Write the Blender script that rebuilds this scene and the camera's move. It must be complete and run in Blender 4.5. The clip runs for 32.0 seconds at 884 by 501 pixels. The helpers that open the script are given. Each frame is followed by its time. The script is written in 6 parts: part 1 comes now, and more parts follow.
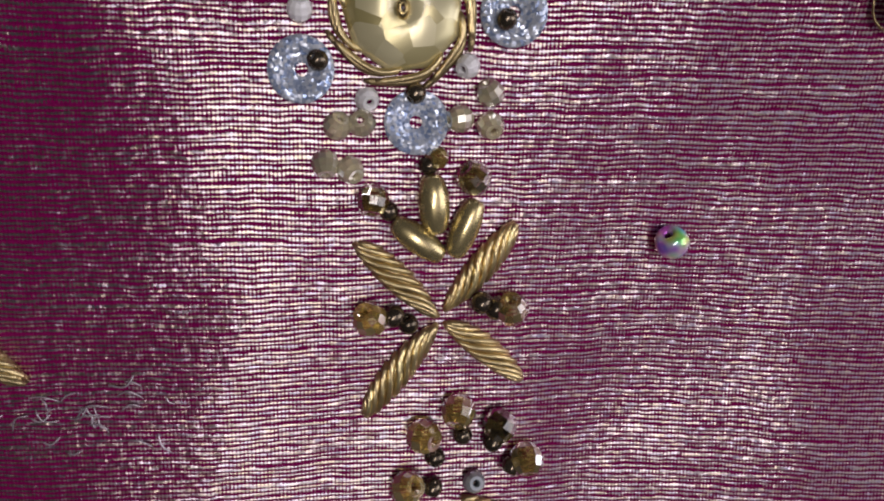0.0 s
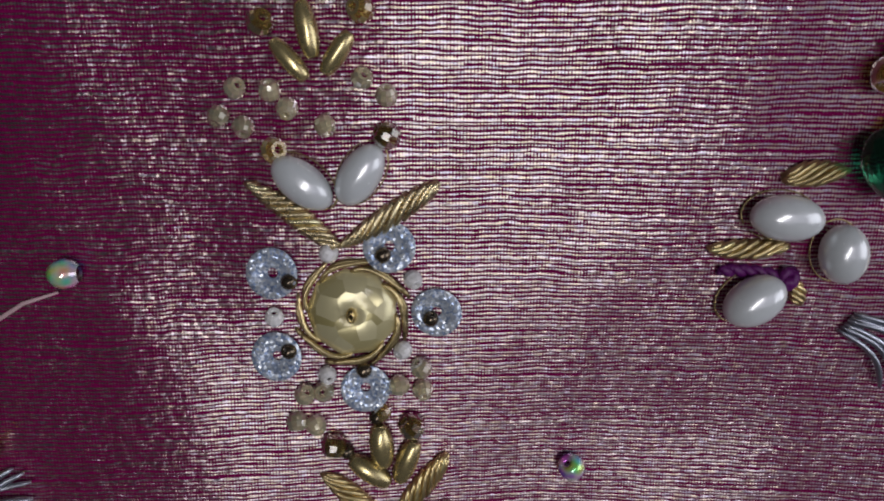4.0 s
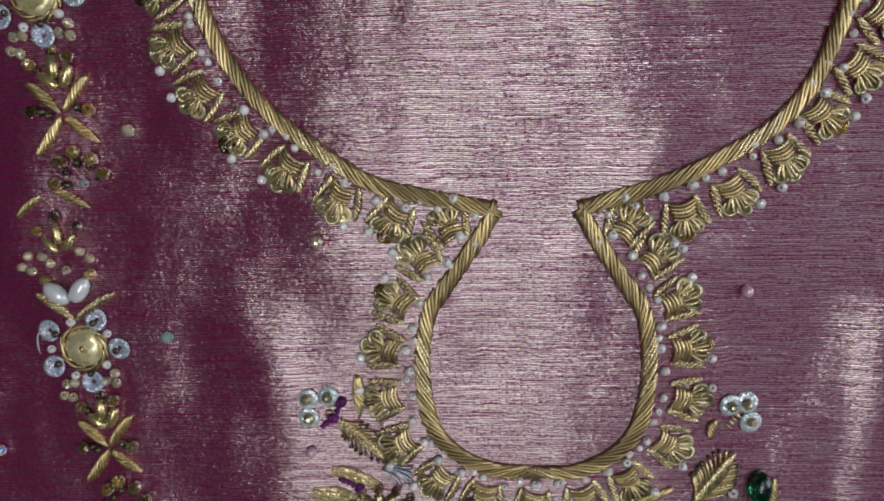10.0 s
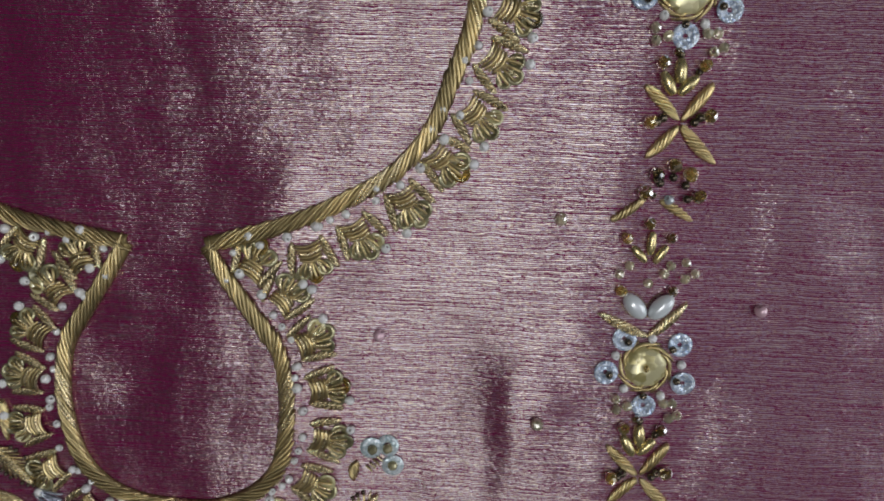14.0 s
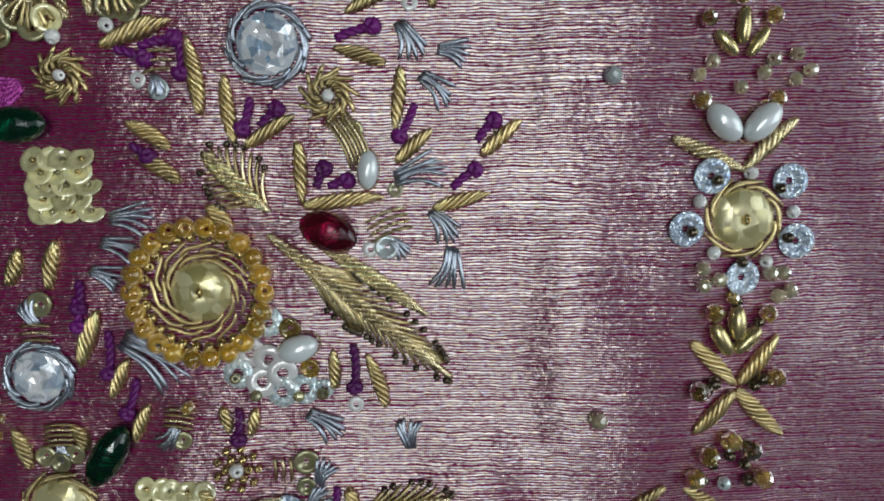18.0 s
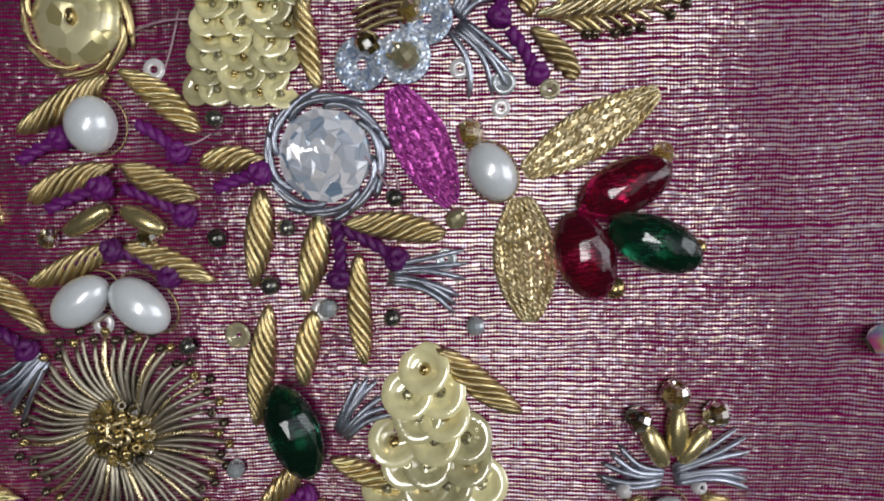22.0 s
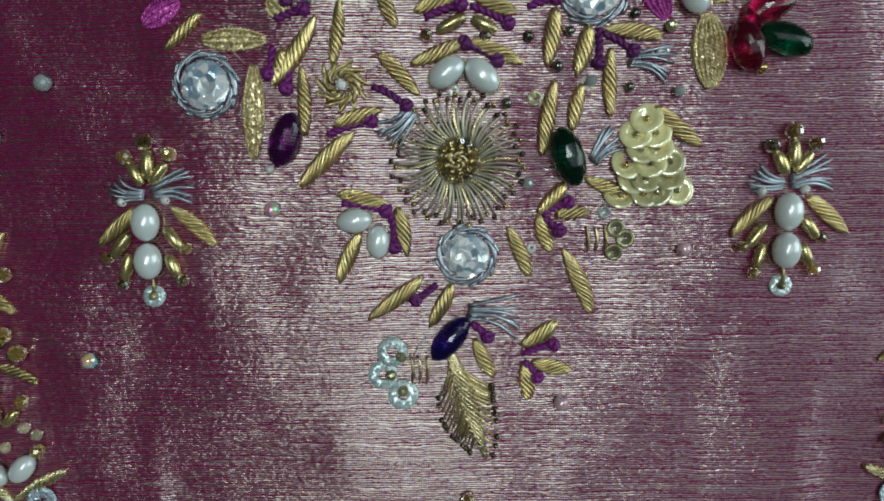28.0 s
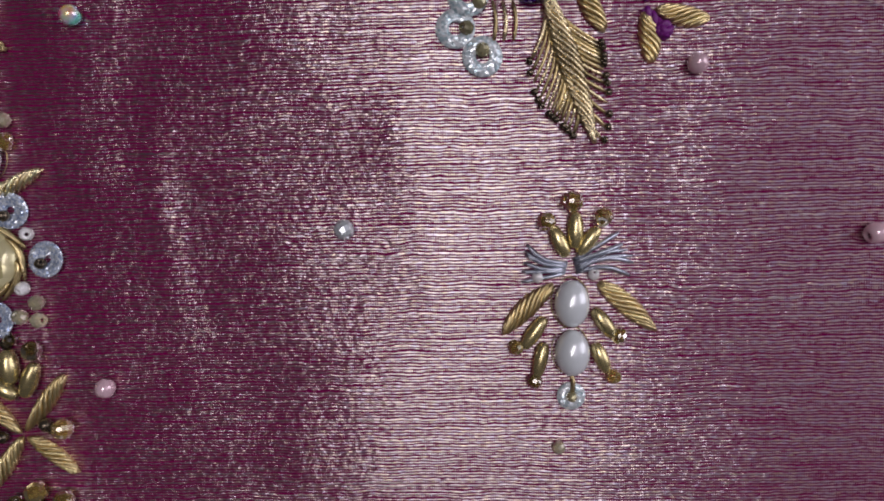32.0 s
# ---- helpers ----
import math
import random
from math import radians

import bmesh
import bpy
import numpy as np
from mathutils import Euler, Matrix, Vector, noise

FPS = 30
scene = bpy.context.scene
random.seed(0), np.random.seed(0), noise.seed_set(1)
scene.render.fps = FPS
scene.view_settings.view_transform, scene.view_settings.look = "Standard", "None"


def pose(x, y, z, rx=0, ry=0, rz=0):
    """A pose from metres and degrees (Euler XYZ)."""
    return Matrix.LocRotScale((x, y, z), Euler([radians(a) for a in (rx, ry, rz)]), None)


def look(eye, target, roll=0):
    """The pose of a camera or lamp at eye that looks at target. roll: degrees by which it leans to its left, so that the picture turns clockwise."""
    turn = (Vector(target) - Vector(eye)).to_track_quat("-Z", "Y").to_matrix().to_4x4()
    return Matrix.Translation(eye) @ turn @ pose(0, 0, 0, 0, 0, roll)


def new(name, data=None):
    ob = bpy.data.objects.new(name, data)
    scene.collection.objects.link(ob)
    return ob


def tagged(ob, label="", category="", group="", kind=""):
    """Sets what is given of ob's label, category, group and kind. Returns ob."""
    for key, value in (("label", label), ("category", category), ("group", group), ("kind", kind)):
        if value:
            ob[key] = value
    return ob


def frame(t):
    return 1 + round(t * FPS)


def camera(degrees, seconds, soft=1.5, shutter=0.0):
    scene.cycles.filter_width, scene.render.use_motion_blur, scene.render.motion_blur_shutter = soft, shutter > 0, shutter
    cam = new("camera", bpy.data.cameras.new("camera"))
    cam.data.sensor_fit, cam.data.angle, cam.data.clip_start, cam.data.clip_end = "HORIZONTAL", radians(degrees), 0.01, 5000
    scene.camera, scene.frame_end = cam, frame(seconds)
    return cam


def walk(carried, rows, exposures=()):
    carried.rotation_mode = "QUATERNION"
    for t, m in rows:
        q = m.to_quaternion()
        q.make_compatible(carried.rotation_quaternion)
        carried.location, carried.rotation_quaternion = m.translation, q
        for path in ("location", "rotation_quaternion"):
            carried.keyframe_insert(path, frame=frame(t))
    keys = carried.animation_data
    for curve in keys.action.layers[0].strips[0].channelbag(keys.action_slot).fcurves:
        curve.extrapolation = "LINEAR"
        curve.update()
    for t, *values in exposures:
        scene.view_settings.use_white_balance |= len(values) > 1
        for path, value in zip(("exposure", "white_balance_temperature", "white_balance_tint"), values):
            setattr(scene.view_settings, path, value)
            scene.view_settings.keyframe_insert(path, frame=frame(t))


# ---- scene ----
# camera and its path over the cloth
cam = camera(66, 32.0, soft=2.0)
PATH = [
    (0, pose(-0.12717, -0.07555, 0.06984, -14.632, -1.961, 1.358)),
    (0.5, pose(-0.13247, -0.07349, 0.06932, -14.593, -2.307, 1.102)),
    (1, pose(-0.13587, -0.06713, 0.07316, -14.868, -2.507, 0.698)),
    (1.5, pose(-0.13542, -0.05781, 0.07476, -16.24, -2.766, 0.526)),
    (2, pose(-0.13469, -0.05392, 0.07204, -16.399, -2.133, 0.725)),
    (2.5, pose(-0.13138, -0.04975, 0.07075, -15.746, -0.87, 0.796)),
    (4.5, pose(-0.10827, -0.02879, 0.09926, -11.934, 1.465, 0.033)),
    (5, pose(-0.09836, -0.01177, 0.12023, -7.609, 3.531, -0.074)),
    (5.5, pose(-0.08926, 0.00182, 0.134, -8.163, 3.987, -0.738)),
    (6, pose(-0.07488, 0.00833, 0.14684, -8.305, 3.959, -2.005)),
    (6.5, pose(-0.0633, 0.01467, 0.15284, -8.211, 3.642, -2.965)),
    (7, pose(-0.04723, 0.02246, 0.16142, -8.42, 4.616, -1.814)),
    (7.5, pose(-0.03408, 0.03394, 0.1678, -8.951, 3.723, -1.261)),
    (8, pose(-0.0277, 0.04131, 0.17717, -8.842, 3.018, -1.195)),
    (8.5, pose(-0.02743, 0.05882, 0.18585, -9.89, 2.67, -0.568)),
    (9, pose(-0.02083, 0.07295, 0.18986, -9.329, 1.852, 0.07)),
    (9.5, pose(-0.02337, 0.0873, 0.1927, -9.24, 1.581, -0.754)),
    (10, pose(-0.02055, 0.09763, 0.19665, -9.859, 1.944, -0.668)),
    (10.5, pose(-0.01301, 0.10586, 0.19891, -10.319, 1.436, -0.401)),
    (11, pose(-0.0095, 0.10826, 0.19726, -9.937, 1.816, -0.34)),
    (11.5, pose(0.00166, 0.10891, 0.19822, -10.225, 1.827, -0.979)),
    (12, pose(0.01852, 0.11064, 0.19799, -10.127, 2.255, -0.705)),
    (12.5, pose(0.03908, 0.11253, 0.19609, -10.655, 2.82, -0.274)),
    (13, pose(0.05375, 0.11496, 0.19325, -10.695, 2.531, 0.365)),
    (13.5, pose(0.07347, 0.11488, 0.18912, -10.778, 3.306, 1.283)),
    (15.5, pose(0.09892, 0.07885, 0.17315, -10.458, 2.314, 2.001)),
    (16, pose(0.09989, 0.05757, 0.16046, -10.226, 4.068, 3.064)),
    (16.5, pose(0.10378, 0.02416, 0.15376, -8.912, 1.517, 1.133)),
    (17, pose(0.09227, -0.00164, 0.14129, -7.849, -0.593, -1.005)),
    (17.5, pose(0.0799, -0.03076, 0.13482, -8.537, -0.329, -1.817)),
    (18, pose(0.07322, -0.0482, 0.13031, -7.57, -0.914, -0.465)),
    (18.5, pose(0.07665, -0.06867, 0.13341, -7.755, -1.329, 0.306)),
    (19, pose(0.0664, -0.10379, 0.13374, -6.189, -1.919, -2.688)),
    (19.5, pose(0.05904, -0.12307, 0.13049, -6.537, 0.265, -1.935)),
    (20, pose(0.04414, -0.13464, 0.12312, -5.827, 1.036, -1.144)),
    (20.5, pose(0.03736, -0.1411, 0.11995, -5.822, 1.103, -1.161)),
    (21, pose(0.03021, -0.14554, 0.11723, -6.349, 1.578, -1.151)),
    (21.5, pose(0.03893, -0.13656, 0.10296, -7.528, 2.658, -0.365)),
    (22, pose(0.0503, -0.13676, 0.08971, -7.3, 3.131, -1.03)),
    (22.5, pose(0.0581, -0.13339, 0.07809, -6.917, 3.108, -0.875)),
    (23, pose(0.06381, -0.12962, 0.071, -7.088, 4.146, -0.999)),
    (23.5, pose(0.06293, -0.12784, 0.06829, -7.613, 4.894, 0.26)),
    (24, pose(0.06393, -0.12718, 0.0649, -7.394, 5.814, -0.332)),
    (24.5, pose(0.06109, -0.13104, 0.0717, -7.355, 4.893, -0.3)),
    (26.5, pose(0.04195, -0.15557, 0.11837, -6.53, 2.728, 1.275)),
    (27, pose(0.01966, -0.15917, 0.13328, -7.604, 1.46, 0.12)),
    (27.5, pose(0.00419, -0.16629, 0.15195, -6.888, 0.364, -0.131)),
    (28, pose(-0.00477, -0.17532, 0.15701, -6.721, -0.429, -0.268)),
    (28.5, pose(-0.01019, -0.187, 0.15485, -6.365, -0.284, -1.162)),
    (29, pose(-0.00757, -0.20412, 0.15004, -5.613, 0.171, -1.414)),
    (29.5, pose(-0.00548, -0.22088, 0.14926, -4.893, 0.647, -1.462)),
    (30, pose(0.00254, -0.2371, 0.14228, -5.78, 1.636, -0.696)),
    (30.5, pose(-0.00678, -0.24346, 0.13656, -7.439, 1.746, -0.903)),
    (31, pose(-0.01152, -0.25382, 0.1332, -4.806, -0.036, -1.059)),
    (31.5, pose(-0.00884, -0.25143, 0.12806, -5.561, 1.07, -0.087)),
    (32, pose(-0.01679, -0.25308, 0.12332, -4.281, 1.815, -1.183)),
]
# stops, kelvin and tint of the hand-held camera's automatic exposure
EXPOSURES = [
    (0, 0.08, 6700, 22), (1, -0.08, 6800, 24), (2, -0.08, 6700, 24), (5, -0.3, 6300, 8), (6, -0.08, 6200, 2), (8, 0.05, 6100, -2),
    (10, 0.05, 6400, 12), (11, -0.05, 6500, 16), (13, -0.15, 6400, 8), (16, 0, 6400, 10), (18, 0.08, 6200, 0), (19, 0, 6200, 0), (20, -0.02, 6200, 0),
    (21, 0.08, 6400, 8), (22, 0.26, 6500, 10), (24, 0.28, 6600, 24), (26.5, 0.03, 6300, 2), (27, 0.07, 6200, -4), (29, 0.06, 6100, -12),
    (30, 0, 6200, -12), (31, -0.2, 6500, 28), (32, 0.02, 6500, 22),
]
walk(cam, PATH, EXPOSURES)

# world: dim indoor surroundings
world = bpy.data.worlds.new("room_air")
scene.world = world
world.use_nodes = True
world.node_tree.nodes["Background"].inputs[0].default_value = (0.9, 0.92, 1.0, 1)
world.node_tree.nodes["Background"].inputs[1].default_value = 0.024


def area_lamp(name, x, y, z, target, sx, sy, power, color):
    data = bpy.data.lights.new(name, "AREA")
    data.shape, data.size, data.size_y, data.energy, data.color = "RECTANGLE", sx, sy, power, color
    ob = new(name, data)
    ob.matrix_world = look((x, y, z), target)
    return ob


# a ceiling lamp over the work, and two unseen fills added on the right
area_lamp("ceiling_lamp", 0.04, -0.05, 1.8, (0, -0.1, 0), 0.3, 1.1, 9.4, (0.98, 0.97, 0.98))
# added low side fill, no real source: diffuse light and sparkle on the beadwork
area_lamp("side_fill", 1.7, 0.1, 0.75, (0, -0.1, 0), 1.0, 1.4, 11, (0.9, 0.93, 1.0))
# added overhead fill, no real source: gives the right-hand silk its mauve sheen
area_lamp("sheen_fill", 0.8, 0.0, 1.75, (0.3, -0.1, 0), 1.1, 1.6, 2.9, (0.86, 0.84, 1.0))

MM = 0.001


def material(name):
    m = bpy.data.materials.new(name)
    m.use_nodes = True
    return m, m.node_tree.nodes, m.node_tree.links, m.node_tree.nodes["Principled BSDF"]


def fabric_material():
    """Shot silk tissue: plum warp, pale metallic weft ribs running across."""
    m, n, l, b = material("silk_tissue")
    co = n.new("ShaderNodeTexCoord")
    sep = n.new("ShaderNodeSeparateXYZ")
    l.new(co.outputs["Object"], sep.inputs[0])
    # slight wander of the ribs
    big = n.new("ShaderNodeTexNoise")
    big.inputs["Scale"].default_value = 45
    big.inputs["Detail"].default_value = 2
    l.new(co.outputs["Object"], big.inputs["Vector"])
    wob = n.new("ShaderNodeMath"); wob.operation = "MULTIPLY_ADD"
    wob.inputs[1].default_value = 0.0012
    small = n.new("ShaderNodeTexNoise"); small.inputs["Scale"].default_value = 210; small.inputs["Detail"].default_value = 2
    l.new(co.outputs["Object"], small.inputs["Vector"])
    jit = n.new("ShaderNodeMath"); jit.operation = "MULTIPLY_ADD"; jit.inputs[1].default_value = 0.0007
    l.new(small.outputs["Fac"], jit.inputs[0]); l.new(sep.outputs["Y"], jit.inputs[2])
    l.new(big.outputs["Fac"], wob.inputs[0]); l.new(jit.outputs[0], wob.inputs[2])
    # single threads lie closer to one neighbour than to the other
    pick = n.new("ShaderNodeTexNoise"); pick.inputs["Scale"].default_value = 1; pick.inputs["Detail"].default_value = 1
    mp4 = n.new("ShaderNodeMapping"); mp4.inputs["Scale"].default_value = (38, 1500, 1)
    l.new(co.outputs["Object"], mp4.inputs[0]); l.new(mp4.outputs[0], pick.inputs["Vector"])
    gap = n.new("ShaderNodeMath"); gap.operation = "MULTIPLY_ADD"; gap.inputs[1].default_value = 0.0006
    l.new(pick.outputs["Fac"], gap.inputs[0]); l.new(wob.outputs[0], gap.inputs[2])

    def sine(src, pitch):
        k = n.new("ShaderNodeMath"); k.operation = "MULTIPLY"; k.inputs[1].default_value = 2 * math.pi / pitch
        s = n.new("ShaderNodeMath"); s.operation = "SINE"
        l.new(src, k.inputs[0]); l.new(k.outputs[0], s.inputs[0])
        return s.outputs[0]

    rib = sine(gap.outputs[0], 0.00056)
    warp = sine(sep.outputs["X"], 0.00042)
    # metallic weft shows on top of each rib, broken up by the warp and by fibre noise
    fine = n.new("ShaderNodeTexNoise")
    fine.inputs["Scale"].default_value = 1
    fine.inputs["Detail"].default_value = 3
    mp = n.new("ShaderNodeMapping"); mp.inputs["Scale"].default_value = (900, 2600, 1)
    l.new(co.outputs["Object"], mp.inputs[0]); l.new(mp.outputs[0], fine.inputs["Vector"])
    a = n.new("ShaderNodeMath"); a.operation = "MULTIPLY_ADD"; a.inputs[1].default_value = 0.5
    l.new(warp, a.inputs[0]); l.new(rib, a.inputs[2])
    c = n.new("ShaderNodeMath"); c.operation = "MULTIPLY_ADD"; c.inputs[1].default_value = 3.7
    l.new(fine.outputs["Fac"], c.inputs[0]); l.new(a.outputs[0], c.inputs[2])
    # whole threads sit higher or lower than their neighbours for a while
    c2 = n.new("ShaderNodeMath"); c2.operation = "MULTIPLY_ADD"; c2.inputs[1].default_value = 1.3
    l.new(pick.outputs["Fac"], c2.inputs[0]); l.new(c.outputs[0], c2.inputs[2])
    ramp = n.new("ShaderNodeMapRange")
    ramp.inputs["From Min"].default_value = 2.45; ramp.inputs["From Max"].default_value = 3.25
    l.new(c2.outputs[0], ramp.inputs["Value"])
    # plum warp under pale metal weft
    b.inputs["Base Color"].default_value = (0.22, 0.0028, 0.08, 1)
    b.inputs["Roughness"].default_value = 0.55
    b.inputs["Specular IOR Level"].default_value = 0.05
    weft = n.new("ShaderNodeBsdfPrincipled")
    weft.inputs["Metallic"].default_value = 1.0
    weft.inputs["Roughness"].default_value = 0.38
    weft.inputs["Anisotropic"].default_value = 0.85
    # weft threads differ a little in tint, from gold to bluish silver
    tint = n.new("ShaderNodeTexNoise"); tint.inputs["Scale"].default_value = 1; tint.inputs["Detail"].default_value = 1
    mp3 = n.new("ShaderNodeMapping"); mp3.inputs["Scale"].default_value = (700, 1800, 1)
    l.new(co.outputs["Object"], mp3.inputs[0]); l.new(mp3.outputs[0], tint.inputs["Vector"])
    hue = n.new("ShaderNodeMix"); hue.data_type = "RGBA"
    hue.inputs["A"].default_value = (0.88, 0.74, 0.57, 1); hue.inputs["B"].default_value = (0.74, 0.68, 0.8, 1)
    tr = n.new("ShaderNodeMapRange"); tr.inputs["From Min"].default_value = 0.3; tr.inputs["From Max"].default_value = 0.7
    l.new(tint.outputs["Fac"], tr.inputs["Value"]); l.new(tr.outputs[0], hue.inputs["Factor"])
    l.new(hue.outputs["Result"], weft.inputs["Base Color"])
    tan = n.new("ShaderNodeTangent"); tan.direction_type = "UV_MAP"
    l.new(tan.outputs[0], weft.inputs["Tangent"])
    both = n.new("ShaderNodeMixShader")
    l.new(ramp.outputs[0], both.inputs[0]); l.new(b.outputs[0], both.inputs[1]); l.new(weft.outputs[0], both.inputs[2])
    l.new(both.outputs[0], n["Material Output"].inputs["Surface"])
    # relief: ribs, warp crossings and uneven threads
    gl = n.new("ShaderNodeTexNoise"); gl.inputs["Scale"].default_value = 1; gl.inputs["Detail"].default_value = 1
    mp2 = n.new("ShaderNodeMapping"); mp2.inputs["Scale"].default_value = (420, 1700, 1)
    l.new(co.outputs["Object"], mp2.inputs[0]); l.new(mp2.outputs[0], gl.inputs["Vector"])
    hh = n.new("ShaderNodeMath"); hh.operation = "MULTIPLY_ADD"; hh.inputs[1].default_value = 1.4
    l.new(gl.outputs["Fac"], hh.inputs[0]); l.new(rib, hh.inputs[2])
    mid = n.new("ShaderNodeTexNoise"); mid.inputs["Scale"].default_value = 640; mid.inputs["Detail"].default_value = 3
    l.new(co.outputs["Object"], mid.inputs["Vector"])
    hm = n.new("ShaderNodeMath"); hm.operation = "MULTIPLY_ADD"; hm.inputs[1].default_value = 5.5
    l.new(mid.outputs["Fac"], hm.inputs[0]); l.new(hh.outputs[0], hm.inputs[2])
    bump = n.new("ShaderNodeBump"); bump.inputs["Distance"].default_value = 0.0001; bump.inputs["Strength"].default_value = 0.27
    l.new(hm.outputs[0], bump.inputs["Height"])
    deep = n.new("ShaderNodeBump"); deep.inputs["Distance"].default_value = 0.0001; deep.inputs["Strength"].default_value = 0.8
    l.new(hm.outputs[0], deep.inputs["Height"]); l.new(deep.outputs[0], b.inputs["Normal"])
    # each float of metal thread is tilted a little its own way, in short pieces and long streaks
    def tilted(src, sx, sy, wx, wy, cells):
        t = n.new("ShaderNodeTexVoronoi" if cells else "ShaderNodeTexNoise")
        mq = n.new("ShaderNodeMapping"); mq.inputs["Scale"].default_value = (sx, sy, 1)
        t.inputs["Scale"].default_value = 1
        l.new(co.outputs["Object"], mq.inputs[0]); l.new(mq.outputs[0], t.inputs["Vector"])
        off = n.new("ShaderNodeVectorMath"); off.operation = "SUBTRACT"; off.inputs[1].default_value = (0.5, 0.5, 0.5)
        l.new(t.outputs["Color"], off.inputs[0])
        mul = n.new("ShaderNodeVectorMath"); mul.operation = "MULTIPLY_ADD"; mul.inputs[1].default_value = (wx, wy, 0)
        l.new(off.outputs[0], mul.inputs[0]); l.new(src, mul.inputs[2])
        return mul.outputs[0]

    v1 = tilted(bump.outputs[0], 2000, 2200, 0.13, 0.2, True)
    v2 = tilted(v1, 90, 1500, 0.12, 0.1, False)
    v3 = tilted(v2, 60, 80, 0.13, 0.08, False)
    nn = n.new("ShaderNodeVectorMath"); nn.operation = "NORMALIZE"
    l.new(v3, nn.inputs[0]); l.new(nn.outputs[0], weft.inputs["Normal"])
    return m


SILK = fabric_material()


def lustre(name, color, metallic=0.0, rough=0.3, vary=0.12, grain=900, bump=0.0, coat=0.0, alpha=1.0, trans=0.0, ior=1.5, sheen=0.0):
    """A material with small shifts of value from piece to piece and a fine grain."""
    m, n, l, b = material(name)
    info = n.new("ShaderNodeObjectInfo")
    co = n.new("ShaderNodeTexCoord")
    tex = n.new("ShaderNodeTexNoise")
    tex.inputs["Scale"].default_value = grain
    tex.inputs["Detail"].default_value = 3
    geo = n.new("ShaderNodeNewGeometry")
    l.new(geo.outputs["Position"], tex.inputs["Vector"])
    add = n.new("ShaderNodeMath"); add.operation = "MULTIPLY_ADD"; add.inputs[1].default_value = 0.8
    l.new(tex.outputs["Fac"], add.inputs[0]); l.new(info.outputs["Random"], add.inputs[2])
    rng = n.new("ShaderNodeMapRange")
    rng.inputs["From Min"].default_value = 0.2; rng.inputs["From Max"].default_value = 1.6
    rng.inputs["To Min"].default_value = 1 - vary * 2.2; rng.inputs["To Max"].default_value = 1 + vary * 1.5
    l.new(add.outputs[0], rng.inputs["Value"])
    hsv = n.new("ShaderNodeHueSaturation")
    hsv.inputs["Color"].default_value = (*color, 1)
    l.new(rng.outputs[0], hsv.inputs["Value"])
    l.new(hsv.outputs["Color"], b.inputs["Base Color"])
    rr = n.new("ShaderNodeMapRange")
    rr.inputs["To Min"].default_value = rough * 0.75; rr.inputs["To Max"].default_value = min(1, rough * 1.3)
    l.new(tex.outputs["Fac"], rr.inputs["Value"]); l.new(rr.outputs[0], b.inputs["Roughness"])
    b.inputs["Metallic"].default_value = metallic
    b.inputs["Coat Weight"].default_value = coat
    b.inputs["Coat Roughness"].default_value = 0.06
    b.inputs["Transmission Weight"].default_value = trans
    b.inputs["IOR"].default_value = ior
    b.inputs["Alpha"].default_value = alpha
    b.inputs["Sheen Weight"].default_value = sheen
    if bump:
        bp = n.new("ShaderNodeBump"); bp.inputs["Strength"].default_value = bump; bp.inputs["Distance"].default_value = 0.0002
        l.new(tex.outputs["Fac"], bp.inputs["Height"]); l.new(bp.outputs[0], b.inputs["Normal"])
    return m


def wire_material(name, color, rough, pitch=0.00022):
    """Close-wound metal wire: fine windings as relief along the object's own length."""
    m = lustre(name, color, 0.95, rough, 0.12)
    n, l = m.node_tree.nodes, m.node_tree.links
    co = n.new("ShaderNodeTexCoord")
    w = n.new("ShaderNodeTexWave")
    w.inputs["Scale"].default_value = 1 / pitch / 3.1
    w.inputs["Distortion"].default_value = 1.5
    geo = n.new("ShaderNodeNewGeometry")
    l.new(geo.outputs["Position"], w.inputs["Vector"])
    bp = n.new("ShaderNodeBump"); bp.inputs["Strength"].default_value = 0.35; bp.inputs["Distance"].default_value = 0.0001
    l.new(w.outputs["Fac"], bp.inputs["Height"])
    l.new(bp.outputs[0], n["Principled BSDF"].inputs["Normal"])
    # wires laid side by side differ in brightness
    isl = n.new("ShaderNodeMapRange")
    isl.inputs["To Min"].default_value = 0.62; isl.inputs["To Max"].default_value = 1.22
    l.new(geo.outputs["Random Per Island"], isl.inputs["Value"])
    hsv = n.new("ShaderNodeHueSaturation")
    old = n["Principled BSDF"].inputs["Base Color"].links[0].from_socket
    l.new(old, hsv.inputs["Color"]); l.new(isl.outputs[0], hsv.inputs["Value"])
    l.new(hsv.outputs["Color"], n["Principled BSDF"].inputs["Base Color"])
    return m


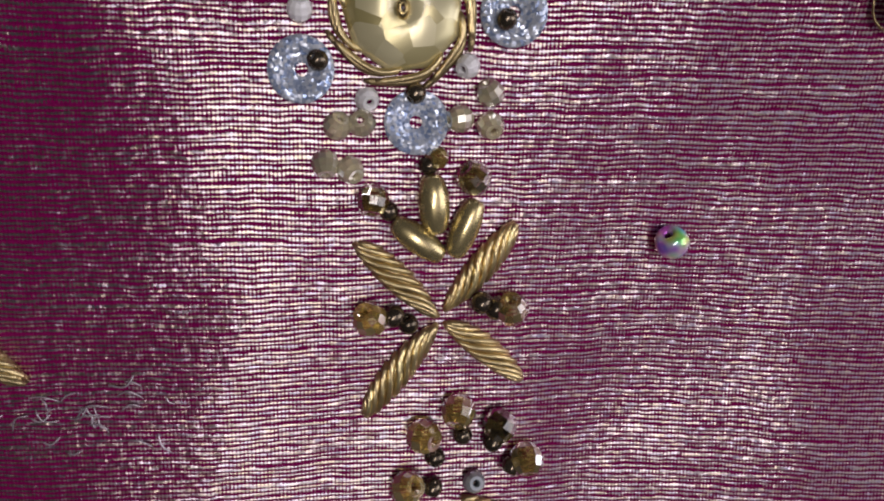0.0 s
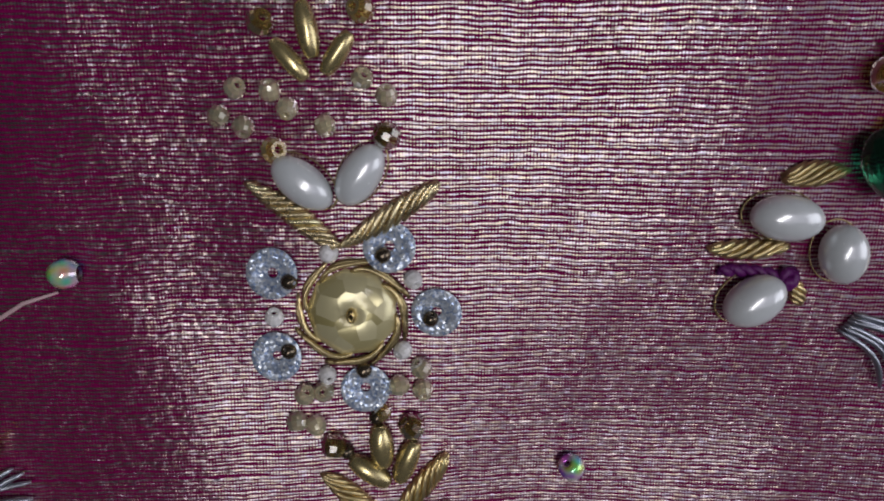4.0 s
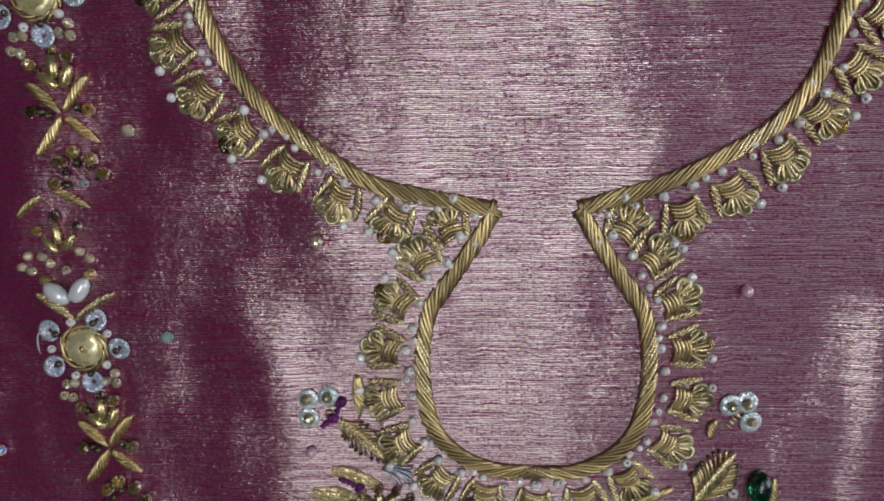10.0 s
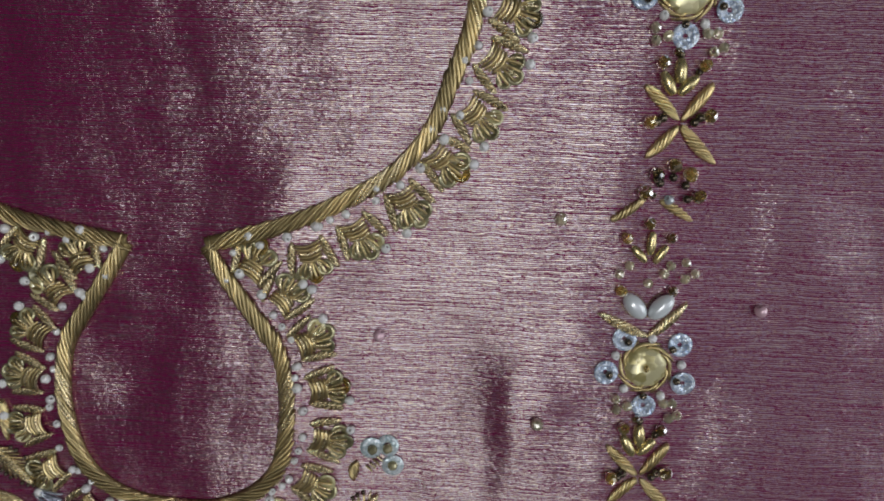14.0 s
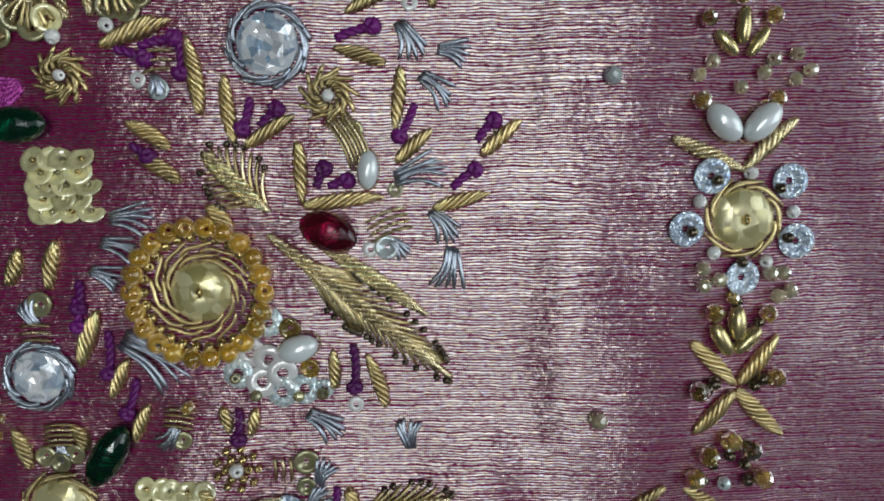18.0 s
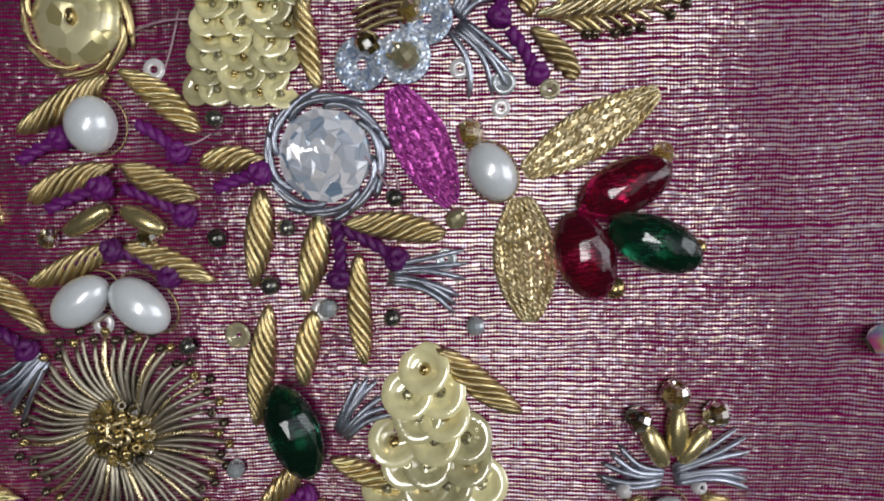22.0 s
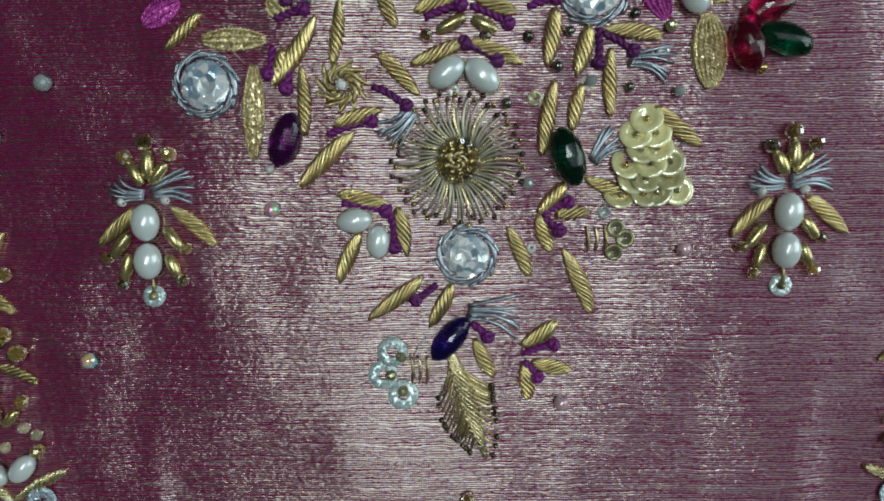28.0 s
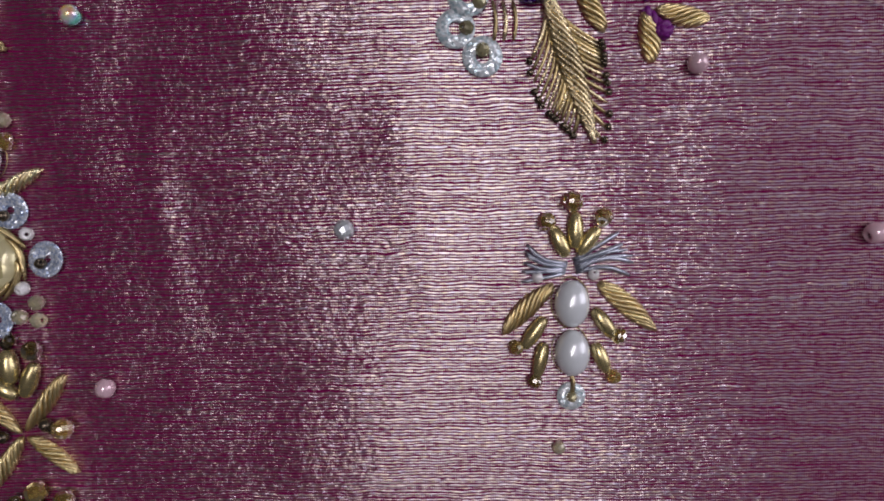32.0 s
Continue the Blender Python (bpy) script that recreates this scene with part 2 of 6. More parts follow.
def flake_material(name, dark, light, metallic, rough, scale, tilt, coat=0.0):
    """A surface of tiny flakes: each has its own shade between two colours and its own tilt."""
    m, n, l, b = material(name)
    geo = n.new("ShaderNodeNewGeometry")
    info = n.new("ShaderNodeObjectInfo")
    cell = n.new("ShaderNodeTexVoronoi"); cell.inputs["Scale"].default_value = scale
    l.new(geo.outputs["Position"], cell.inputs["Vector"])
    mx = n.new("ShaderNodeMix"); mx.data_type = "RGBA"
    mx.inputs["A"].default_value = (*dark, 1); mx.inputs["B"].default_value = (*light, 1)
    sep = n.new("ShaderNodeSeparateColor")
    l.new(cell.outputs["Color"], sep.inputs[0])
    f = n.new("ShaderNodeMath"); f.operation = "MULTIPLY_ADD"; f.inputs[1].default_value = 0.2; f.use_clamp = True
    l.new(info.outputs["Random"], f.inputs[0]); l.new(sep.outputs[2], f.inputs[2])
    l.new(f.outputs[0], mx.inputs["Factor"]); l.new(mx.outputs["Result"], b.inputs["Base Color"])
    off = n.new("ShaderNodeVectorMath"); off.operation = "SUBTRACT"; off.inputs[1].default_value = (0.5, 0.5, 0.5)
    l.new(cell.outputs["Color"], off.inputs[0])
    mul = n.new("ShaderNodeVectorMath"); mul.operation = "MULTIPLY_ADD"; mul.inputs[1].default_value = (tilt, tilt, 0)
    l.new(off.outputs[0], mul.inputs[0]); l.new(geo.outputs["Normal"], mul.inputs[2])
    nn = n.new("ShaderNodeVectorMath"); nn.operation = "NORMALIZE"
    l.new(mul.outputs[0], nn.inputs[0]); l.new(nn.outputs[0], b.inputs["Normal"])
    b.inputs["Metallic"].default_value = metallic
    b.inputs["Roughness"].default_value = rough
    b.inputs["Coat Weight"].default_value = coat
    return m


def opal_material():
    """Opalescent coated glass bead: colour patches that differ round the bead."""
    m = lustre("opal_glass", (0.6, 0.55, 0.6), 0.35, 0.12, 0.1, coat=1.0)
    n, l = m.node_tree.nodes, m.node_tree.links
    geo = n.new("ShaderNodeNewGeometry")
    t = n.new("ShaderNodeTexNoise"); t.inputs["Scale"].default_value = 420; t.inputs["Detail"].default_value = 1
    l.new(geo.outputs["Position"], t.inputs["Vector"])
    mixc = n.new("ShaderNodeMix"); mixc.data_type = "RGBA"; mixc.blend_type = "MULTIPLY"; mixc.inputs["Factor"].default_value = 0.75
    mixc.inputs["A"].default_value = (0.95, 0.85, 0.9, 1)
    sat = n.new("ShaderNodeHueSaturation"); sat.inputs["Saturation"].default_value = 2.2; sat.inputs["Value"].default_value = 1.8
    l.new(t.outputs["Color"], sat.inputs["Color"]); l.new(sat.outputs["Color"], mixc.inputs["B"])
    l.new(mixc.outputs["Result"], n["Principled BSDF"].inputs["Base Color"])
    return m


GOLD = wire_material("gold_wire", (0.88, 0.71, 0.36), 0.32)
OLDGOLD = wire_material("dark_gold_wire", (0.5, 0.4, 0.2), 0.35)
SILVER = wire_material("silver_wire", (0.56, 0.6, 0.68), 0.3)
PEWTER = wire_material("pewter_wire", (0.58, 0.53, 0.41), 0.4)
# dark olive backing whose colour stands in for shade between the spokes
GAPDARK = lustre("dark_gap_backing", (0.075, 0.06, 0.04), 0.0, 0.7, 0.3, bump=0.5)
DARKGOLD = lustre("dark_gold_core", (0.34, 0.26, 0.11), 0.7, 0.45, 0.2)
PALEWIRE = wire_material("pale_gold_wire", (0.95, 0.8, 0.48), 0.27)
BUGLE = lustre("gold_bugle_glass", (0.66, 0.55, 0.26), 0.8, 0.26, 0.12, coat=0.6)
PEARL = lustre("pearl", (0.86, 0.92, 0.92), 0.05, 0.24, 0.04, coat=1.0, ior=2.3)
DOME = flake_material("pale_gold_dome", (0.42, 0.36, 0.13), (0.84, 0.78, 0.46), 0.35, 0.28, 420, 0.3, 0.4)
PURPLE = lustre("purple_silk_thread", (0.15, 0.008, 0.16), 0.0, 0.42, 0.25, grain=2500, bump=0.6)
MAGENTA = flake_material("magenta_metal_thread", (0.32, 0.02, 0.28), (0.82, 0.16, 0.64), 0.45, 0.32, 1700, 0.6)
CHAIN = flake_material("gold_chain_thread", (0.6, 0.46, 0.2), (1.0, 0.88, 0.56), 0.75, 0.34, 1500, 0.6)
# clear stone: its bright and dark reflections are painted as white and blue cells
GLASS = flake_material("painted_glint_crystal", (0.16, 0.28, 0.42), (1.0, 1.0, 1.0), 0.12, 0.07, 620, 0.6, 1.0)
COLORS = {
    "amber": lustre("amber_glass", (0.55, 0.4, 0.1), 0.05, 0.1, 0.5, coat=1.0, trans=0.75),
    "gold": lustre("gold_bead", (0.6, 0.46, 0.2), 0.9, 0.22, 0.15),
    "grey": lustre("grey_metal_bead", (0.2, 0.2, 0.17), 0.85, 0.22, 0.25),
    "dark": lustre("dark_bronze_bead", (0.16, 0.13, 0.09), 0.85, 0.2, 0.2),
    "olive": lustre("olive_sequin", (0.42, 0.39, 0.22), 0.5, 0.2, 0.2, coat=0.6),
    "white": lustre("white_sequin", (0.8, 0.78, 0.76), 0.1, 0.2, 0.06, coat=0.8),
    "pale": lustre("pale_gold_bead", (0.85, 0.8, 0.52), 0.05, 0.1, 0.2, coat=1.0, trans=0.6),
    "clear": lustre("clear_glass_bead", (0.6, 0.66, 0.66), 0.3, 0.1, 0.15, coat=1.0),
    "aqua": flake_material("aqua_glitter_sequin", (0.4, 0.58, 0.62), (0.95, 1.0, 1.0), 0.3, 0.2, 2200, 0.6, 0.5),
    "blue": lustre("pale_blue_sequin", (0.62, 0.75, 0.8), 0.25, 0.18, 0.15, coat=0.7),
    "palegold": lustre("pale_gold_sequin", (1.0, 0.93, 0.5), 0.08, 0.14, 0.25, coat=0.8, ior=2.2),
    "glitter": flake_material("glitter_sequin", (0.26, 0.38, 0.62), (0.9, 0.97, 1.0), 0.4, 0.25, 3000, 0.9),
    "ruby": lustre("ruby_crystal", (0.36, 0.004, 0.06), 0.0, 0.13, 0.15, coat=0.05, trans=0.9, ior=1.6),
    "emerald": lustre("emerald_crystal", (0.007, 0.13, 0.06), 0.0, 0.13, 0.15, coat=0.05, trans=0.9, ior=1.6),
    "navy": lustre("navy_crystal", (0.02, 0.06, 0.25), 0.0, 0.13, 0.15, coat=0.05, trans=0.9, ior=1.6),
    "purple": lustre("purple_crystal", (0.2, 0.015, 0.26), 0.0, 0.13, 0.15, coat=0.05, trans=0.9, ior=1.6),
    "indigo": lustre("indigo_crystal", (0.06, 0.02, 0.42), 0.0, 0.13, 0.15, coat=0.05, trans=0.9, ior=1.6),
    "opal": opal_material(),
    "crystal": flake_material("cut_glass_bead", (0.8, 0.8, 0.74), (1.0, 1.0, 0.98), 0.0, 0.15, 900, 0.6, 1.0),
    "honey": lustre("honey_glass", (0.86, 0.52, 0.05), 0.05, 0.1, 0.5, coat=1.0, trans=0.65),
    "pink": lustre("pink_glass", (0.88, 0.6, 0.66), 0.2, 0.12, 0.1, coat=1.0),
    "teal": lustre("teal_glass", (0.42, 0.62, 0.55), 0.3, 0.12, 0.15, coat=1.0),
}

def cloth_height(x, y):
    """Height in mm of the laid-out garment: soft waves and a few vertical folds."""
    calm = 0.4 + 0.6 / (1 + math.exp(-(y + 238) / 8))  # smoother towards the hem
    h = 1.6 * noise.noise((x / 55, y / 95, 0.3)) + calm * (1.05 * noise.noise((x / 23, y / 29, 3.1)) + 0.24 * noise.noise((x / 8, y / 12, 7.7)))
    # pressed vertical fold beside the centre panel
    win = 1 / (1 + math.exp(-(y + 118) / 8)) / (1 + math.exp((y - 48) / 8))
    h += 0.85 * win * math.tanh((x - 95.5 - 1.4 * math.sin(y / 21)) / 4.2)
    win = 1 / (1 + math.exp(-(y + 176) / 6)) / (1 + math.exp((y + 120) / 6))
    h += win * (0.7 * math.tanh((x - 101 - 2.5 * math.sin(y / 13)) / 3.2) - 1.9 * math.tanh((x - 106) / 14))
    # fold near the hem side
    win = 1 / (1 + math.exp((y + 238) / 8))
    h -= 1.3 * win * math.tanh((x - 88 - 3 * math.sin(y / 17)) / 6) * math.exp(-(((x - 88) / 22) ** 2))
    # the cloth slopes beside the border on the other side
    h -= 5.2 * math.exp(-(((y + 99) / 34) ** 2)) * math.exp(-(((x + 122) / 74) ** 4)) * (math.tanh((x + 132) / 34) + 0.25)
    # the far border lies on a slope, added to keep the overhead fill off its silk
    win = 1 / (1 + math.exp((y + 58) / 12)) / (1 + math.exp(-(y + 190) / 9))
    h -= 2.9 * win * math.tanh((x - 132) / 21) * math.exp(-(((x - 140) / 62) ** 4))
    # soft ridge between the border and the panel, and a slope under the panel's side
    h += 1.0 * math.exp(-(((x + 80) / 16) ** 2)) / (1 + math.exp(-(y + 62) / 9)) / (1 + math.exp((y - 24) / 10))
    h -= 0.9 * math.tanh((x - 28) / 16) / (1 + math.exp(-(y + 172) / 7)) / (1 + math.exp((y + 98) / 7)) * math.exp(-(((x - 30) / 60) ** 4))
    # faint ridge left of the lower drop
    h += 0.25 * math.exp(-(((x + 71 - 2 * math.sin(y / 12)) / 2.2) ** 2)) * math.exp(-(((y + 258) / 22) ** 2))
    return h


def build_cloth():
    n = 420
    size = 900
    me = bpy.data.meshes.new("garment_cloth")
    verts, faces = [], []
    for j in range(n + 1):
        for i in range(n + 1):
            x = -size / 2 + size * i / n
            y = -size / 2 - 80 + size * j / n
            verts.append((x * MM, y * MM, cloth_height(x, y) * MM))
    for j in range(n):
        for i in range(n):
            k = j * (n + 1) + i
            faces.append((k, k + 1, k + n + 2, k + n + 1))
    me.from_pydata(verts, [], faces)
    uv = me.uv_layers.new(name="UVMap")
    for lp in me.loops:
        v = verts[lp.vertex_index]
        uv.data[lp.index].uv = (v[1], -v[0])
    me.polygons.foreach_set("use_smooth", [True] * len(faces))
    me.materials.append(SILK)
    ob = new("ground", me)
    tagged(ob, "plum and silver shot silk tissue garment cloth with fine ribs", "cloth", kind="structure")
    return ob


cloth = build_cloth()

# ---- plain support under the cloth ----


def plaster(name, color):
    m, n, l, b = material(name)
    t = n.new("ShaderNodeTexNoise"); t.inputs["Scale"].default_value = 3; t.inputs["Detail"].default_value = 6
    mx = n.new("ShaderNodeMix"); mx.data_type = "RGBA"
    mx.inputs["A"].default_value = (*[c * 0.9 for c in color], 1); mx.inputs["B"].default_value = (*color, 1)
    geo = n.new("ShaderNodeNewGeometry")
    l.new(geo.outputs["Position"], t.inputs["Vector"]); l.new(t.outputs["Fac"], mx.inputs["Factor"]); l.new(mx.outputs["Result"], b.inputs["Base Color"])
    b.inputs["Roughness"].default_value = 0.85
    return m


def slab(name, x0, x1, y0, y1, z0, z1, mat, label, cat):
    v = [(x, y, z) for z in (z0, z1) for x, y in ((x0, y0), (x1, y0), (x1, y1), (x0, y1))]
    me = bpy.data.meshes.new(name)
    me.from_pydata(v, [], [(3, 2, 1, 0), (4, 5, 6, 7), (0, 1, 5, 4), (1, 2, 6, 5), (2, 3, 7, 6), (3, 0, 4, 7)])
    me.materials.append(mat)
    return tagged(new(name, me), label, cat, kind="structure")


slab("floor", -0.75, 0.75, -0.83, 0.67, -0.05, -0.012, plaster("grey_floor", (0.22, 0.2, 0.19)), "plain grey surface under the spread garment cloth", "floor")

# ---- builders: shared unit meshes, placed by length, width and turn (mm) ----
MESHES = {}
PLACES = {}


def shared(key, make, mat, smooth=True):
    """One mesh for each shape and material."""
    k = (key, mat.name)
    if k not in MESHES:
        verts, faces = make()
        me = bpy.data.meshes.new(key if isinstance(key, str) else key[0])
        me.from_pydata(verts, [], faces)
        me.polygons.foreach_set("use_smooth", [smooth] * len(faces))
        me.materials.append(mat)
        me.update()
        MESHES[k] = me
    return MESHES[k]


def grid_faces(rows, cols, closed=True):
    f = []
    for j in range(rows - 1):
        for i in range(cols if closed else cols - 1):
            a, b = j * cols + i, j * cols + (i + 1) % cols
            f.append((a, b, b + cols, a + cols))
    return f


def sphere(nu=16, nv=10, power=1.0):
    v = []
    for j in range(nv + 1):
        p = -math.pi / 2 + math.pi * j / nv
        c = max(math.cos(p), 0.002) ** power
        for i in range(nu):
            a = 2 * math.pi * i / nu
            v.append((c * math.cos(a), c * math.sin(a), math.sin(p)))
    return v, grid_faces(nv + 1, nu) + [tuple(range(nu))[::-1], tuple(nv * nu + i for i in range(nu))]


def lathe(profile, nu=20):
    v = [(r * math.cos(2 * math.pi * i / nu), r * math.sin(2 * math.pi * i / nu), z) for r, z in profile for i in range(nu)]
    return v, grid_faces(len(profile), nu)


def bead_shape():
    """A round bead with its threading hole."""
    return lathe([(0.22, 0.62), (0.34, 0.86), (0.6, 0.86), (0.86, 0.5), (1, 0), (0.86, -0.5), (0.5, -0.86)], 12)


def sequin_shape():
    """A cupped sequin: broad pale rim, faceted cup, small hole."""
    return lathe([(1, 0.12), (0.97, 0.2), (0.66, 0.2), (0.58, 0.12), (0.3, -0.06), (0.2, -0.06), (0.2, -0.12), (0.5, -0.06), (0.94, 0.08), (1, 0.12)], 24)


def wide_ring_shape():
    """A flat ring with a large hole."""
    return lathe([(1, 0.0), (0.97, 0.09), (0.45, 0.14), (0.34, 0.08), (0.34, 0.0), (1, 0)], 22)


def join(pieces):
    """Several (verts, faces) in one."""
    v, f = [], []
    for pv, pf in pieces:
        k = len(v)
        v += pv
        f += [tuple(i + k for i in face) for face in pf]
    return v, f


def twist_shape(ln, w, kind):
    """A padded leaf, ln by w mm along x, covered with coiled wires laid slanting side by side."""
    high = min(0.4 * w, 1.15)
    bow = (0.12, -0.1, 0.05)[kind] * w

    def env(x):
        q = min(1.0, abs(2 * x / ln + 0.08 * (kind - 1)))
        return max(0.08, 1 - q ** 2.0) ** 0.75

    def mid(x):
        return bow * (1 - (2 * x / ln) ** 2)

    thick = 0.4 if w > 2.3 else 0.31
    run = (1.35, 1.55, 1.7)[kind] * w + 0.6
    step = 1.85 * thick / math.sin(math.atan2(w, run))
    count = max(4, round((ln + 0.15 * run) / step))
    pieces = []
    for k in range(count + 1):
        s = -ln / 2 - 0.58 * run + (ln + 0.16 * run) * k / count + 0.14 * math.sin(7.3 * k + kind)
        pts = []
        for i in range(10):
            t = i / 9
            x = s + run * (t + 0.045 * math.sin(2 * math.pi * t))
            if abs(x) > ln / 2:
                continue
            c = 2 * t - 1
            pts.append((x, mid(x) + 0.47 * w * env(x) * c, 0.22 + high * math.sqrt(max(0, 1 - 0.96 * c * c)) * (0.4 + 0.6 * env(x)) + 0.06 * math.sin(5 * k + kind)))
        if len(pts) > 2:
            pieces.append(tube_along(pts, thick * (1 + 0.08 * math.sin(3 * k)), 6))
    rows, cols, v = 12, 10, []
    for j in range(rows + 1):
        x = ln * 0.485 * (2 * j / rows - 1)
        for i in range(cols):
            a = 2 * math.pi * i / cols
            v.append((x, mid(x) + 0.43 * w * env(x) * math.cos(a), 0.2 + 0.85 * high * env(x) * math.sin(a)))
    return join(pieces + [(v, grid_faces(rows + 1, cols) + [tuple(range(cols))[::-1], tuple(rows * cols + i for i in range(cols))])])


def leaf_side(x, ln):
    """Half width, 0 to 1, of a leaf at x from its middle."""
    u = 0.5 + x / ln
    return math.sin(math.pi * min(1, u * 0.93 + 0.05)) ** 0.7 + 0.03


def leaf_pad_shape(ln, w):
    """The padded ground of a stitched leaf, in mm along x."""
    nu, nv, v = 24, 10, []
    for j in range(nu + 1):
        x = ln * (j / nu - 0.5)
        for i in range(nv + 1):
            c = 2 * i / nv - 1
            v.append((x, 0.49 * w * c * leaf_side(x, ln), 0.75 * math.sqrt(max(0, 1 - c * c)) * leaf_side(x, ln)))
    return v, grid_faces(nu + 1, nv + 1, closed=False)


def chain_row_shape(ln, w, c):
    """One row of chain stitch down a leaf: two threads that loop in and out of each other; c: place across, -1 to 1."""
    pieces = []
    n = int(ln * 5)
    for ply in (0, math.pi):
        pts = []
        for k in range(n + 1):
            x = ln * (k / n - 0.5) * 0.97
            e = leaf_side(x, ln)
            a = 2 * math.pi * x / 1.7 + ply + 2.1 * c
            pts.append((x + 0.12 * math.sin(2 * a), 0.46 * w * c * e + 0.3 * e * math.sin(a), 0.2 + 0.8 * math.sqrt(max(0, 1 - 0.8 * c * c)) * e + 0.14 * math.cos(a)))
        pieces.append(tube_along(pts, 0.23, 5))
    return join(pieces)


def knot_shape(ln):
    """A stitch of two plied threads along x, ln mm long, ending in a wound knot."""
    pieces = []
    stem = ln - 1.3
    for ply in (0, math.pi):
        pts = []
        n = max(8, int(stem * 3))
        for k in range(n + 1):
            u = k / n
            a = ply + 2 * math.pi * stem * u / 3.2
            pts.append((stem * u, 0.12 * ln * 0.3 * math.sin(3 * u) + 0.34 * math.cos(a), 0.62 + 0.3 * math.sin(a)))
        pieces.append(tube_along(pts, 0.5, 8))
    for k in range(4):
        a0 = 0.8 * k
        loop = []
        for i in range(11):
            a = 2 * math.pi * i / 10
            p = Vector((0.62 * math.cos(a), 1.12 * math.sin(a), 0.0)) if k % 2 else Vector((0.25 * math.sin(2 * a), 0.98 * math.cos(a), 0.82 * math.sin(a)))
            p.rotate(Euler((0.5 * math.sin(a0), 0.6 * math.cos(2 * a0), a0)))
            loop.append((ln - 1.0 + p.x, 0.1 + p.y, 0.95 + p.z))
        pieces.append(tube_along(loop, 0.62, 8))
    return join(pieces)


def tube_along(path, radius, cols=7):
    """A tube round a list of points, with closed ends."""
    pts = [Vector(p) for p in path]
    v, n = [], len(pts)
    for k, p in enumerate(pts):
        d = (pts[min(k + 1, n - 1)] - pts[max(k - 1, 0)]).normalized()
        s = d.cross(Vector((0, 0, 1)))
        s = s.normalized() if s.length > 1e-6 else Vector((1, 0, 0))
        t = s.cross(d)
        r = radius * (0.55 if k in (0, n - 1) else 1)
        for i in range(cols):
            a = 2 * math.pi * i / cols
            v.append(tuple(p + (s * math.cos(a) + t * math.sin(a)) * r))
    return v, grid_faces(n, cols) + [tuple(range(cols))[::-1], tuple((n - 1) * cols + i for i in range(cols))]


def arc_wire(bend, thick):
    """A bent wire from x = 0 to x = 1, bulging sideways by bend and arching up."""
    return tube_along([(u, bend * math.sin(math.pi * u) * 0.8 + bend * u * u * 0.4, thick + 0.07 * math.sin(math.pi * u)) for u in [k / 8 for k in range(9)]], thick)


def gem_shape(n=17):
    """A faceted drop: length 2 along x, width 2, height 2, flat facets and a table."""
    v, prof = [], [(-1.0, 0.12), (-0.9, 0.42), (-0.68, 0.72), (-0.38, 0.92), (0.0, 1.0), (0.36, 0.93), (0.66, 0.75), (0.88, 0.47), (1.0, 0.14)]
    for k, (x, r) in enumerate(prof):
        for i in range(n):
            a = 2 * math.pi * (i + 0.5 * (k % 2)) / n
            v.append((x, r * math.cos(a), r * math.sin(a)))
    f = []
    for j in range(len(prof) - 1):
        for i in range(n):
            a, b = j * n + i, j * n + (i + 1) % n
            if j % 2 == 0:
                f += [(a, b, a + n), (b, b + n, a + n)]
            else:
                f += [(a, b, b + n), (a, b + n, a + n)]
    return v, f + [tuple(range(n))[::-1], tuple((len(prof) - 1) * n + i for i in range(n))]


def brilliant_shape():
    """A flat-backed round cut stone with a many-faceted crown."""
    v, n = [], 10
    for k, (r, z) in enumerate([(1.0, 0.0), (1.0, 0.18), (0.78, 0.4), (0.5, 0.5), (0.24, 0.42)]):
        for i in range(n):
            a = 2 * math.pi * (i + 0.5 * (k % 2)) / n
            v.append((r * math.cos(a), r * math.sin(a), z + 0.06 * math.sin(5.3 * i + 2.9 * k)))
    f = []
    for j in range(4):
        for i in range(n):
            a, b = j * n + i, j * n + (i + 1) % n
            if j % 2:
                f += [(a, b, a + n), (b, b + n, a + n)]
            else:
                f += [(a, b, b + n), (a, b + n, a + n)]
    return v, f + [tuple(4 * n + i for i in range(n))]


def dome_shape():
    """A low dome of shell cut in broad facets, with a small hole in a dimple."""
    v, n = [], 9
    prof = [(1.0, 0.0), (0.98, 0.14), (0.74, 0.36), (0.4, 0.46), (0.16, 0.47), (0.1, 0.4), (0.09, 0.2)]
    for k, (r, z) in enumerate(prof):
        for i in range(n):
            a = 2 * math.pi * (i + 0.5 * (k == 3)) / n
            v.append((r * math.cos(a), r * math.sin(a), z + 0.03 * math.sin(2.3 * i + k) * (0 < k < 4)))
    return v, grid_faces(len(prof), n)


def ring_wire_shape(r1, r2, sweep, thick):
    """One coiled wire that winds from an inner to an outer radius round the origin, in mm."""
    pts = []
    for k in range(13):
        u = k / 12
        r = r1 + (r2 - r1) * (u + 0.12 * math.sin(2 * math.pi * u))
        pts.append((r * math.cos(sweep * u), r * math.sin(sweep * u), thick + 0.75 * thick * math.sin(math.pi * min(1, 1.25 * u))))
    return tube_along(pts, thick, 8)


def bugle_shape():
    """An oval bugle bead, length 2 along x, with open ends."""
    n, v, prof = 14, [], [(-1.0, 0.28), (-1.0, 0.5), (-0.85, 0.72), (-0.4, 0.96), (0.0, 1.0), (0.4, 0.96), (0.85, 0.72), (1.0, 0.5), (1.0, 0.28)]
    for x, r in prof:
        for i in range(n):
            a = 2 * math.pi * i / n
            v.append((x, r * math.cos(a), r * math.sin(a)))
    return v, grid_faces(len(prof), n)


